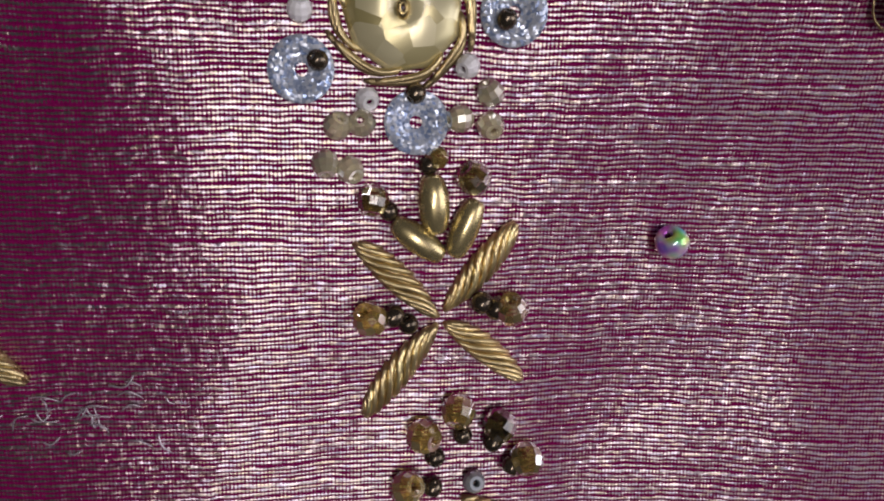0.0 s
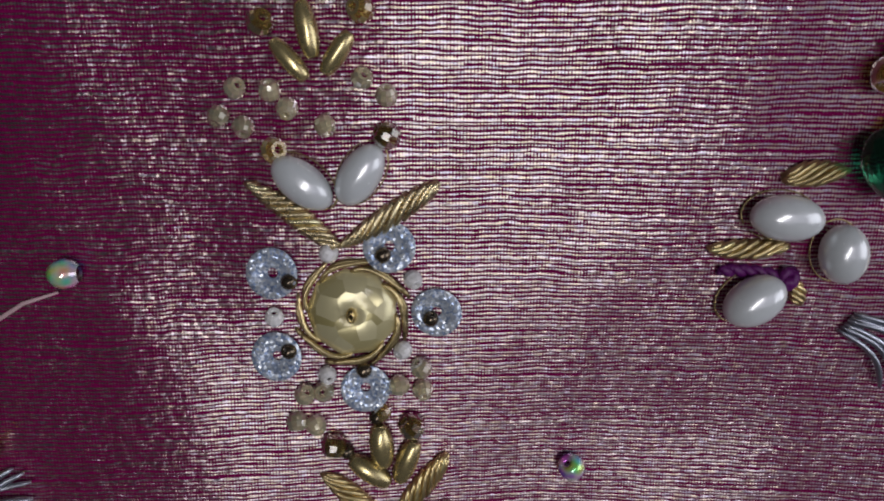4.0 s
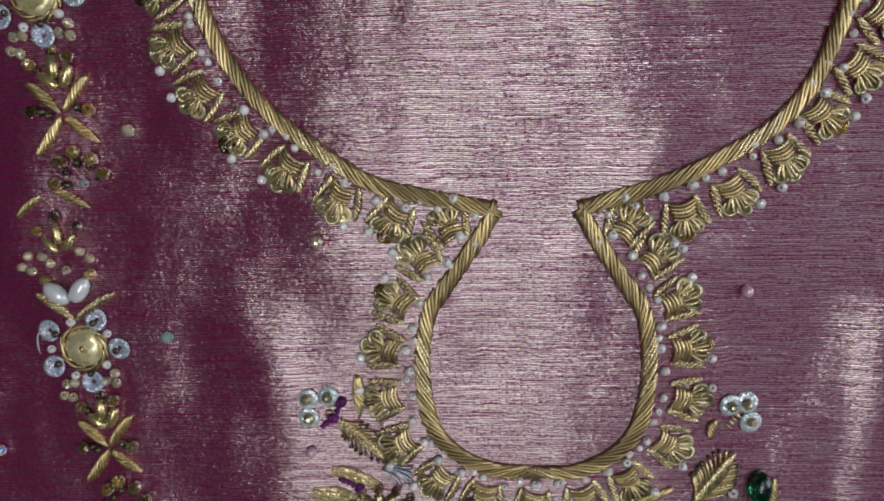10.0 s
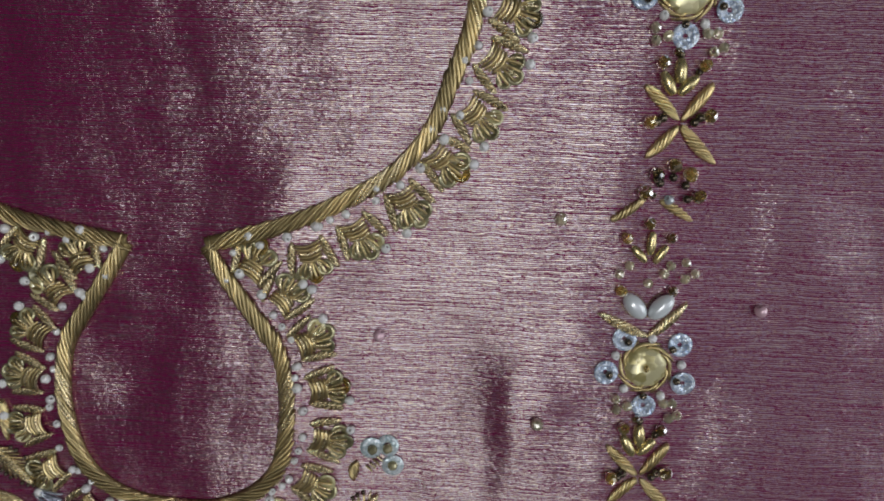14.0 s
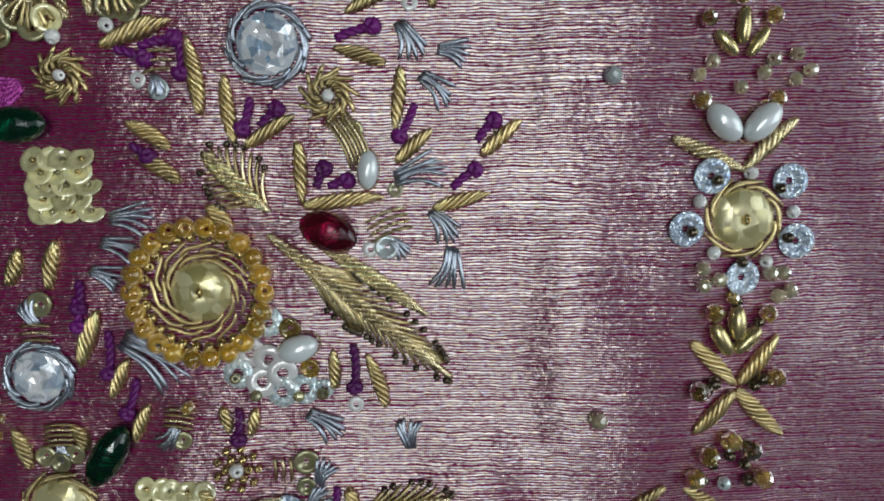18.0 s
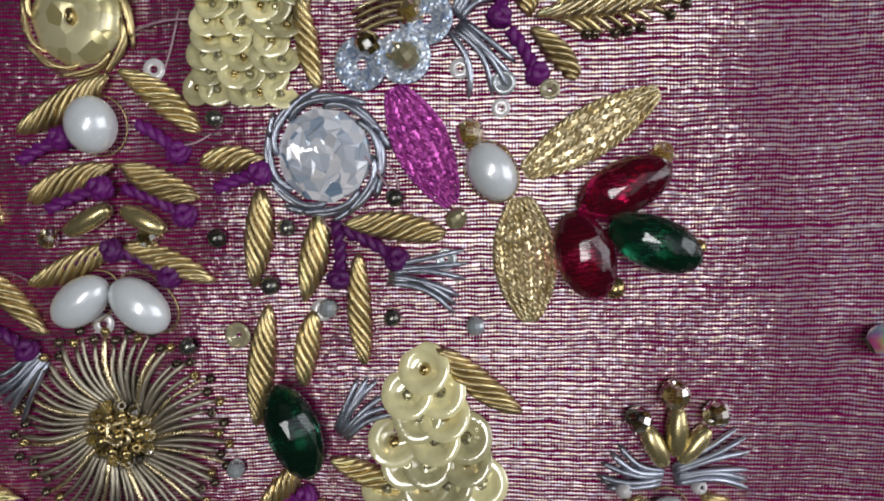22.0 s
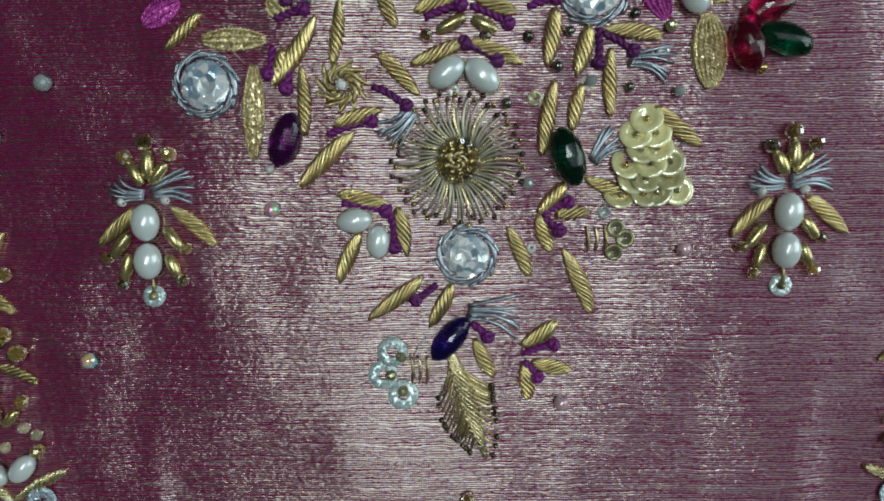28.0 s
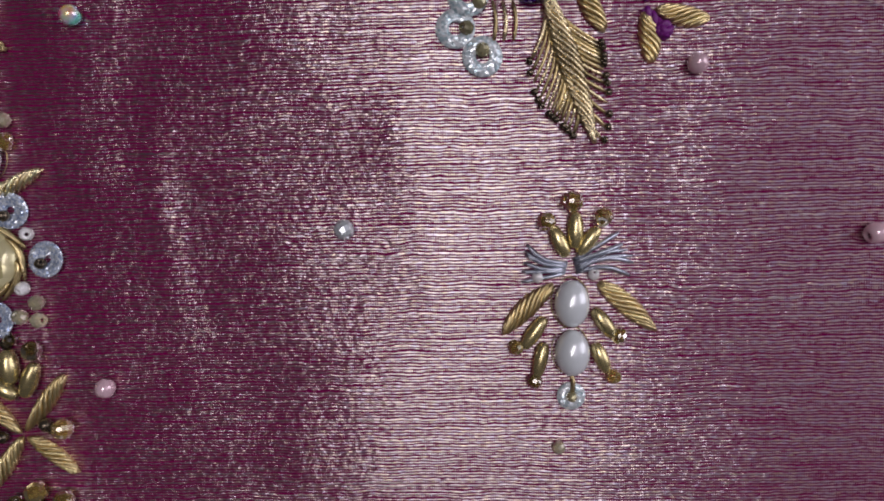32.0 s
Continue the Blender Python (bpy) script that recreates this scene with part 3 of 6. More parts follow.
def thing(name, x, y, label, category, group=""):
    """An empty on the cloth that holds the parts of one motif."""
    ob = new(name)
    ob.empty_display_size = 0.002
    ob.location = (x * MM, y * MM, cloth_height(x, y) * MM)
    ob["x"], ob["y"] = x, y
    return tagged(ob, label, category, group, "")


def put(th, name, me, x, y, z, turn=0.0, size=(1, 1, 1), tilt=0.0, lean=0.0, label=""):
    """A part of a thing, at mm on the cloth, z over it; turn in radians, size in mm."""
    ob = new(name, me)
    ob.parent = th
    base = cloth_height(th["x"], th["y"])
    rot = Euler((lean, tilt, turn)).to_matrix().to_4x4()
    place = Matrix.Translation(((x - th["x"]) * MM, (y - th["y"]) * MM, (cloth_height(x, y) - base + z) * MM)) @ rot @ Matrix.Diagonal((size[0] * MM, size[1] * MM, size[2] * MM, 1))
    ob.matrix_local = place
    PLACES[ob.name] = place
    if label:
        tagged(ob, label)
    return ob


def under(ob, holder):
    """Make a placed part a piece of another part of the same thing."""
    m = PLACES[holder.name].inverted() @ PLACES[ob.name]
    ob.parent = holder
    ob.matrix_local = m
    return ob


def span(x1, y1, x2, y2):
    return (x1 + x2) / 2, (y1 + y2) / 2, math.hypot(x2 - x1, y2 - y1), math.atan2(y2 - y1, x2 - x1)


def twist_leaf(th, x1, y1, x2, y2, w, mat=None, z=0.0):
    x, y, ln, a = span(x1, y1, x2, y2)
    w, ln = w * 1.12, ln * 1.07
    L, W, kind = max(3, round(ln)), max(2, round(w * 2) / 2), int(abs(7.1 * x1 + 3.3 * y1)) % 3
    put(th, "twisted_leaf", shared(("twisted_leaf", L, W, kind), lambda: twist_shape(L, W, kind), mat or GOLD), x, y, z, a, (ln / L, w / W, 1))


def chain_leaf(th, x1, y1, x2, y2, w, mat=None):
    x, y, ln, a = span(x1, y1, x2, y2)
    mat = mat or CHAIN
    L, W = round(ln), round(w)
    size = (ln / L, w / W, 1)
    pad = put(th, "stitched_leaf", shared(("stitched_leaf", L, W), lambda: leaf_pad_shape(L, W), mat), x, y, -0.05, a, size)
    rows = max(4, round(w / 1.25))
    for k in range(rows):
        c = 0.92 * (2 * k / (rows - 1) - 1)
        under(put(th, "chain_stitch", shared(("chain_stitch", L, W, k), lambda: chain_row_shape(L, W, c), mat), x, y, 0, a, size), pad)


def magenta_leaf(th, x1, y1, x2, y2, w):
    chain_leaf(th, x1, y1, x2, y2, w, MAGENTA)


def knot(th, x1, y1, x2, y2):
    x, y, ln, a = span(x1, y1, x2, y2)
    L = max(4, round(ln + 0.5))
    put(th, "thread_knot", shared(("thread_knot", L), lambda: knot_shape(L), PURPLE), x1, y1, 0, a, ((ln + 0.5) / L, 1.12, 1))


def pearl(th, x1, y1, x2, y2, w):
    x, y, ln, a = span(x1, y1, x2, y2)
    ball = put(th, "pearl", shared("pearl", lambda: sphere(24, 14, 0.9), PEARL), x, y, w * 0.42, a, (ln / 2, w / 2, w * 0.45))
    loop = shared("pearl_wire", lambda: tube_along([(math.cos(k * math.pi / 12) * 1.06, math.sin(k * math.pi / 12) * 1.1, 0.05) for k in range(-9, 15)], 0.035), OLDGOLD)
    under(put(th, "wire_loop", loop, x, y, 0.15, a, (ln / 2, w / 2, 4), label="fine dark gold wire loop"), ball)


def gem(th, x1, y1, x2, y2, w, color):
    x, y, ln, a = span(x1, y1, x2, y2)
    put(th, "crystal", shared("crystal", gem_shape, COLORS[color], False), x, y, w * 0.4, a, (ln / 2, w / 2, w * 0.42))


def bead(th, x, y, r, color, z=0.0, roll=0.75):
    return put(th, "bead", shared("bead", bead_shape, COLORS[color], color in ("white", "opal", "pink", "gold", "grey", "dark", "honey")), x, y, r * 0.85 + z, x * 3.1 + y, (r, r, r), roll * math.sin(7 * x), roll + 0.4 * math.sin(5 * y))


def sequin(th, x, y, r, color, z=0.15, tilt=0.0, lean=0.0):
    key, shape = ("ring_sequin", wide_ring_shape) if color in ("aqua", "white") else ("sequin", sequin_shape)
    put(th, "sequin", shared(key, shape, COLORS[color]), x, y, z + 0.14 * r, x + y, (r, r, r * (0.8 if color in ("glitter", "aqua", "white") else 1.1)), tilt + 0.09 * math.sin(3 * x), lean + 0.09 * math.sin(4 * y))


def bugle(th, x1, y1, x2, y2, w):
    x, y, ln, a = span(x1, y1, x2, y2)
    put(th, "bugle_bead", shared("bugle_bead", bugle_shape, BUGLE), x, y, w * 0.45, a, (ln / 2, w / 2, w / 2))


def wire(th, x1, y1, x2, y2, mat, bend=0.0, thick=0.28, z=0.1):
    x, y, ln, a = span(x1, y1, x2, y2)
    q = max(0.01, round(thick / max(ln, 0.5) * 80) / 80)
    b = round(bend * 10) / 10
    put(th, "wire", shared(("wire", b, q), lambda: arc_wire(b, q), mat), x1, y1, z, a, (ln, ln, ln))


def fan(th, x1, y1, x2, y2, n, mat=None):
    """A spray of thin coiled wires that open out and curl from a common root."""
    x, y, ln, a = span(x1, y1, x2, y2)
    n += 1
    for k in range(n):
        f = k / (n - 1) - 0.5
        j = math.sin(5.1 * k + x1)
        l2 = ln * (0.84 - 0.16 * abs(f) + 0.05 * j)
        sx, sy = -0.2 * ln * f * math.sin(a), 0.2 * ln * f * math.cos(a)
        b = a + f * 0.7 + 0.06 * j
        wire(th, x1 + sx, y1 + sy, x1 + sx + l2 * math.cos(b), y1 + sy + l2 * math.sin(b), mat or SILVER, 0.1 - 0.25 * f, 0.42)


def bars(th, x1, y1, x2, y2, w, n):
    x, y, ln, a = span(x1, y1, x2, y2)
    for k in range(n):
        o = w * (k / max(1, n - 1) - 0.5)
        dx, dy = -math.sin(a) * o, math.cos(a) * o
        wire(th, x1 + dx, y1 + dy, x2 + dx, y2 + dy, PALEWIRE if k % 2 else OLDGOLD, 0.1, 0.33, 0.5)


def wire_leaf(th, x1, y1, x2, y2, w):
    """A leaf of slanting wires on both sides of a twisted spine, each tipped with a bead."""
    x, y, ln, a = span(x1, y1, x2, y2)
    twist_leaf(th, x1, y1, x2 - 0.04 * (x2 - x1), y2 - 0.04 * (y2 - y1), max(1.6, w * 0.3), PALEWIRE, 0.7)
    n = max(6, int(ln / 1.9))
    c, s = math.cos(a), math.sin(a)
    for k in range(n):
        for side in (-1, 1):
            j = math.sin(12.9 * k + 4.1 * side + x1)
            u = 0.02 + 0.68 * (k + 0.3 * j) / n
            e = min(0.99, u + 0.3 + 0.06 * j)
            reach = w * 0.5 * math.sin(math.pi * min(1, e * 0.93 + 0.04)) ** 0.75 * (1 + 0.1 * j)
            bx, by = x1 + c * ln * u, y1 + s * ln * u
            ex = x1 + c * ln * e - s * side * reach
            ey = y1 + s * ln * e + c * side * reach
            wire(th, bx, by, ex, ey, (OLDGOLD, GOLD, PALEWIRE)[(k + side) % 3], -0.12 * side, 0.34)
            if k % 4 != 2:
                bead(th, ex + 0.3 * c, ey + 0.3 * s, 0.7, "dark")


def wire_ring(th, x, y, r1, r2, n, mat, thick, sweep, turn=0.0, z=0.05):
    """Wires laid one over the next round a centre, like the blades of an iris."""
    me = shared(("ring_wire", round(r1, 1), round(r2, 1), sweep, thick), lambda: ring_wire_shape(r1, r2, sweep, thick), mat)
    for k in range(n):
        put(th, "ring_wire", me, x, y, z + 0.08 * (k % 2), turn + 2 * math.pi * k / n, (1, 1, 1), 0.03 * math.sin(3 * k), 0.03 * math.cos(5 * k))


def disc(th, x, y, r):
    dome = put(th, "dome", shared("dome", dome_shape, DOME), x, y, 0.2, 0.3, (r * 0.86, r * 0.86, r * 0.5))
    under(put(th, "bead", shared("bead", bead_shape, COLORS["gold"]), x + 0.1, y, r * 0.26, 0, (r * 0.1, r * 0.16, r * 0.13)), dome)
    wire_ring(th, x, y, r * 0.79, r * 1.04, 8, GOLD, 0.36, -1.15, 0.0, 0.25)
    wire_ring(th, x, y, r * 0.86, r * 1.1, 8, OLDGOLD, 0.36, -1.1, -0.2, 0.0)


def kundan(th, x, y, r):
    # facet glints come partly from the stone's painted cells
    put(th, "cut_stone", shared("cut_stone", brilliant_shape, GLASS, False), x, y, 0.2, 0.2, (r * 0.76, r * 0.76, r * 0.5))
    wire_ring(th, x, y, r * 0.76, r * 0.98, 8, SILVER, 0.42, -1.2, 0.0, 0.35)
    wire_ring(th, x, y, r * 0.84, r * 1.06, 8, SILVER, 0.42, -1.2, -0.3, 0.0)


def rose(th, x, y, r):
    r *= 1.15
    wire_ring(th, x, y, r * 0.24, r, 11, GOLD, 0.44, -1.15, 0.0, 0.15)
    wire_ring(th, x, y, r * 0.24, r * 0.8, 9, OLDGOLD, 0.42, -1.2, 0.2, 0.45)
    bead(th, x, y, r * 0.2, "crystal", 0.4)


def bead_ring(th, x, y, r, n, br, color):
    for k in range(n):
        a = 2 * math.pi * k / n
        bead(th, x + r * math.cos(a), y + r * math.sin(a), br, color)


def fringe(th, x, y, r1, r2, n):
    for k in range(n):
        a = 2 * math.pi * k / n
        c, s = math.cos(a), math.sin(a)
        bugle(th, x + r1 * c, y + r1 * s, x + r2 * c, y + r2 * s, 1.9)
        bead(th, x + (r2 + 1.2) * c, y + (r2 + 1.2) * s, 1.1, "amber")


def spoke(th, x, y, r):
    n = 58
    for k in range(n):
        a = 2 * math.pi * k / n + 0.012 * math.sin(3.7 * k)
        c, s = math.cos(a), math.sin(a)
        ro = r * (0.95 if k % 2 else 0.87) + 0.4 * math.sin(5.3 * k)
        b = a - 0.16
        wire(th, x + 0.3 * r * math.cos(b), y + 0.3 * r * math.sin(b), x + ro * c, y + ro * s, PEWTER if k % 5 else PALEWIRE, 0.1, 0.32)
        bead(th, x + (ro + 0.5) * c, y + (ro + 0.5) * s, 0.66, "dark" if k % 3 else "gold")
    # dark disc added under the inner spokes so that their gaps look shaded
    rows, cols, v = 7, 30, []
    for q in range(rows):
        rr = r * 0.62 * (1 - 0.98 * q / (rows - 1))
        for k in range(cols):
            px, py = rr * math.cos(2 * math.pi * k / cols), rr * math.sin(2 * math.pi * k / cols)
            v.append((px, py, cloth_height(x + px, y + py) - cloth_height(x, y) + (0.2 if q else -0.2)))
    put(th, "pad", shared("pad", lambda: (v, grid_faces(rows, cols)), GAPDARK), x, y, 0)
    bead_ring(th, x, y, r * 0.28, 13, 0.95, "amber")
    bead_ring(th, x, y, r * 0.19, 9, 0.95, "gold")
    wire_ring(th, x, y, r * 0.05, r * 0.16, 5, PALEWIRE, 0.36, -1.6, 0.0, 0.5)
    bead(th, x, y, r * 0.06, "gold", 0.6)


def sequin_rows(th, x1, y1, x2, y2, w, color, n, taper=1.0):
    """Overlapping cup sequins in rows from the first end to the second."""
    x, y, ln, a = span(x1, y1, x2, y2)
    r = math.sqrt(ln * w / n) * 0.66
    rows = max(2, round(ln / (r * 1.25)))
    c, s = math.cos(a), math.sin(a)
    for j in range(rows):
        u = (j + 0.5) / rows * ln
        m = max(1, round(w * (taper + (1 - taper) * (j + 0.5) / rows) / (r * 1.55)) - (j % 2 if taper == 1 else 0))
        for i in range(m):
            o = (i - (m - 1) / 2) * r * 1.55 + 0.3 * r * math.sin(3.7 * j + 2.1 * i)
            px, py = x1 + c * u - s * o, y1 + s * u + c * o
            q = math.sin(5.7 * i + 3.3 * j)
            put(th, "sequin", shared("sequin", sequin_shape, COLORS[color]), px, py, 0.75 - 0.04 * j + 0.06 * q, a + 0.25 * q, (r * 1.3, r * 1.3, r * 0.95), -0.36 + 0.2 * q, 0.24 * math.cos(4.1 * i + j))
            bead(th, px, py, r * 0.28, "olive" if (i + j) % 3 else "gold", 0.45)


def amber_patch(th, x, y, side):
    n = 7
    for j in range(n):
        for i in range(n):
            o = 0.25 * math.sin(3 * i + 5 * j)
            bead(th, x + (i - 3) * side / n + o, y + (j - 3) * side / n - o, side / n * 0.72, "honey", -0.25 * side / n)


def loose_bead(x, y, r, color):
    th = thing("loose_bead", x, y, LOOSE[color], "bead", "loose beads")
    bead(th, x, y, r, color, 0, 1.25)


LOOSE = {
    "grey": "small dark grey metal bead sewn to the silk",
    "clear": "small clear glass bead sewn to the silk",
    "olive": "small olive glass bead sewn to the silk",
    "white": "small white bead sewn to the silk",
    "opal": "round opalescent bead scattered on the plum silk",
    "pink": "round pink bead scattered on the plum silk",
    "teal": "round teal green bead scattered on the plum silk",
    "pale": "round pale gold bead scattered on the plum silk",
}

# ---- neckline and keyhole cord ----


def smooth_path(ctrl, step):
    """Catmull-Rom through the corner points, resampled evenly in mm."""
    p = [Vector((a, b)) for a, b in ctrl]
    p = [2 * p[0] - p[1]] + p + [2 * p[-1] - p[-2]]
    pts = []
    for k in range(1, len(p) - 2):
        for i in range(24):
            t = i / 24
            pts.append(0.5 * (2 * p[k] + (p[k + 1] - p[k - 1]) * t + (2 * p[k - 1] - 5 * p[k] + 4 * p[k + 1] - p[k + 2]) * t * t + (3 * p[k] - p[k - 1] - 3 * p[k + 1] + p[k + 2]) * t ** 3))
    pts.append(p[-2])
    run = [0.0]
    for a, b in zip(pts, pts[1:]):
        run.append(run[-1] + (b - a).length)
    n = max(2, round(run[-1] / step))
    out, j = [], 0
    for k in range(n + 1):
        d = run[-1] * k / n
        while j < len(run) - 2 and run[j + 1] < d:
            j += 1
        f = (d - run[j]) / max(1e-9, run[j + 1] - run[j])
        out.append(pts[j].lerp(pts[j + 1], f))
    return out


def strand_shape(kind):
    """One coiled wire of the cord, laid slanting across its rounded back: along x, in mm."""
    run = 10.5 + kind
    pts = []
    for k in range(11):
        t = k / 10
        c = 2 * t - 1
        pts.append((run * (t - 0.5), 2.25 * math.sin(0.5 * math.pi * c * 0.92), 0.35 + 1.25 * math.sqrt(max(0, 1 - 0.9 * c * c)) + 0.08 * math.sin(4 * t + kind)))
    return tube_along(pts, 0.4 + 0.03 * kind, 7)


def cord(name, ctrl, label, way):
    """Gold wires laid slanting side by side over a round core, in runs of dark and bright wire."""
    path = smooth_path(ctrl, 0.35)
    mid = path[len(path) // 2]
    th = thing(name, mid.x, mid.y, label, "cord", "neckline cords")
    base = cloth_height(mid.x, mid.y)
    cols, v = 12, []
    for k, p in enumerate(path):
        d = (path[min(k + 1, len(path) - 1)] - path[max(k - 1, 0)]).normalized()
        h = cloth_height(p.x, p.y) - base
        for i in range(cols):
            a = 2 * math.pi * i / cols
            o = p + Vector((-d.y, d.x)) * 2.15 * math.cos(a)
            v.append(((o.x - mid.x) * MM, (o.y - mid.y) * MM, (h + 0.4 + 1.0 * math.sin(a)) * MM))
    me = bpy.data.meshes.new("cord_core")
    me.from_pydata(v, [], grid_faces(len(path), cols) + [tuple(range(cols))[::-1], tuple((len(path) - 1) * cols + i for i in range(cols))])
    me.polygons.foreach_set("use_smooth", [True] * len(me.polygons))
    me.materials.append(DARKGOLD)
    core = new("core", me)
    core.parent = th
    step = 6
    for n, k in enumerate(range(9, len(path) - (3 if name == "keyhole_cord" else 9), step)):
        d = path[min(k + 9, len(path) - 1)] - path[max(k - 9, 0)]
        kind = n % 3
        tone = (GOLD, OLDGOLD, GOLD, PALEWIRE)[(n // 7) % 4] if n % 5 else OLDGOLD
        put(th, "strand", shared(("strand", kind), lambda: strand_shape(kind), tone), path[k].x, path[k].y, 0.05 * (n % 2), math.atan2(d.y, d.x) + 0.03 * math.sin(2.7 * n), (1, way, 1))
    return path


KEYHOLE = [(11.7, 75.6), (16.9, 67.2), (25.6, 54.2), (31.2, 45.0), (33.6, 33.0), (33.4, 20.0), (30.6, 8.0), (24.0, 0.0), (13.0, -5.4), (-0.2, -7.0)]
NECK_L = [(-11.7, 75.8), (-29.9, 79.0), (-48.0, 83.8), (-64.2, 94.0), (-77.2, 104.6), (-87.6, 118.2), (-93.6, 131.0), (-97.6, 145.0), (-100, 168)]
NECK_R = [(11.7, 75.8), (32.0, 81.6), (48.4, 88.2), (63.8, 97.2), (74.2, 108.8), (79.8, 122.0), (84.4, 135.0), (86.8, 148.0), (88.0, 168.0)]
for side in (-1, 1):
    cord("keyhole_cord", [(x * side, y) for x, y in KEYHOLE], "twisted antique gold wire cord round the keyhole opening", -side)
for ctrl, way in ((NECK_L, -1), (NECK_R, 1)):
    cord("neckline_cord", ctrl, "twisted antique gold wire cord along the round neckline", way)


def scallop(x, y, a, k):
    """A shell of bent gold wires over olive and amber sequins between two leaves; a: the way it points."""
    th = thing("shell_scallop", x, y, "gold wire shell with olive sequins along the neckline", "scallop", "neckline scallops")
    a += 0.12 * math.sin(4.3 * k + y)
    c, s = math.cos(a), math.sin(a)

    def at(u, v):
        return x + 1.32 * (c * u - s * v), y + 1.32 * (s * u + c * v)

    j = math.sin(7.7 * k + x)
    for v, u, tint in ((-2.3, 3.0, "olive"), (0.1 + 0.3 * j, 4.4, "amber" if k % 3 == 0 else "olive"), (2.3, 3.0, "palegold" if k % 3 == 1 else "olive")):
        sequin(th, *at(u, v), 2.5 + 0.2 * j, tint, 0.2, 0.2 * j, 0.15)
    bead(th, *at(5.4, 3.4 * (1 if k % 2 else -1)), 1.4, "crystal")
    bead(th, *at(-5.8, -3.6 * (1 if k % 3 else -1)), 1.15, "crystal")
    twist_leaf(th, *at(-3.9, -3.1), *at(3.4 + 0.4 * j, -5.0), 2.3, PALEWIRE)
    twist_leaf(th, *at(-3.9, 3.1), *at(3.2 - 0.4 * j, 5.1), 2.3, PALEWIRE)
    # arches across the root
    for i in range(5):
        u = -3.4 + 0.85 * i
        wire(th, *at(u - 0.3 * j, -2.9 + 0.1 * i), *at(u + 0.3 * j, 2.9 - 0.1 * i), (OLDGOLD, GOLD, PALEWIRE)[(i + k) % 3], -0.25, 0.5, 0.5)
    # wires that fan out over the sequins
    for i in range(7):
        f = (i - 3) / 3
        wire(th, *at(0.4, 0.9 * f), *at(5.0 - 1.5 * f * f, 3.3 * f), (GOLD, OLDGOLD, PALEWIRE)[(i + k) % 3], 0.1 * f, 0.4, 0.8)


def seam_beads(x, y, k):
    x, y = x + 0.9 * math.sin(3.1 * k + y), y + 0.9 * math.cos(4.7 * k + x)
    th = thing("seed_bead", x, y, "tiny white seed bead beside the neckline cord", "bead", "neckline seed beads")
    bead(th, x, y, 1.3 + 0.2 * math.sin(5 * k), "crystal" if k % 4 else "white")


SHELLS = [(0.0, -17.6), (15.8, -15.0), (29.4, -9.2), (41.0, 2.8), (45.4, 17.5), (44.8, 33.4), (41.0, 48.0), (34.0, 61.2), (25.4, 70.6)]
COLLAR_L = [(-41.6, 73.5), (-57.3, 79.4), (-72.0, 88.0), (-84.8, 98.6), (-96.0, 109.4), (-102.4, 122.8), (-105, 137.4), (-107, 152)]
COLLAR_R = [(41.8, 73.5), (55.4, 80.2), (68.6, 89.6), (78.4, 101.4), (87.0, 113.6), (92.2, 127.6), (95.6, 140.6), (98, 155)]
for k, (sx, sy) in enumerate(SHELLS):
    for side in ((-1, 1) if sx else (1,)):
        scallop(sx * side, sy, math.atan2(sy - 28, sx * side), k + (side > 0))
for collar in (COLLAR_L, COLLAR_R):
    for k, (sx, sy) in enumerate(collar):
        scallop(sx, sy, math.atan2(sy - 175, sx), k)
EDGE = smooth_path([(0.6, -11.5), (14, -9.8), (27, -3.6), (35, 5.5), (38, 20), (38, 34), (35.5, 47), (29.5, 57.5), (22, 67)], 7.6)
for k, p in enumerate(EDGE):
    for side in (-1, 1):
        seam_beads(p.x * side, p.y, k)
for row in ([(-19, 73.8), (-34, 76.0), (-50, 80.5), (-66, 90.0), (-80, 100.5), (-91.5, 115), (-98, 130), (-102, 147)], [(19, 73.8), (34, 77.6), (50, 84.2), (65, 93.0), (77, 105), (83.5, 119), (88, 132), (91, 148)]):
    for k, p in enumerate(smooth_path(row, 9)):
        seam_beads(p.x, p.y, k + 1)

# ---- the two beaded borders that run down the front ----


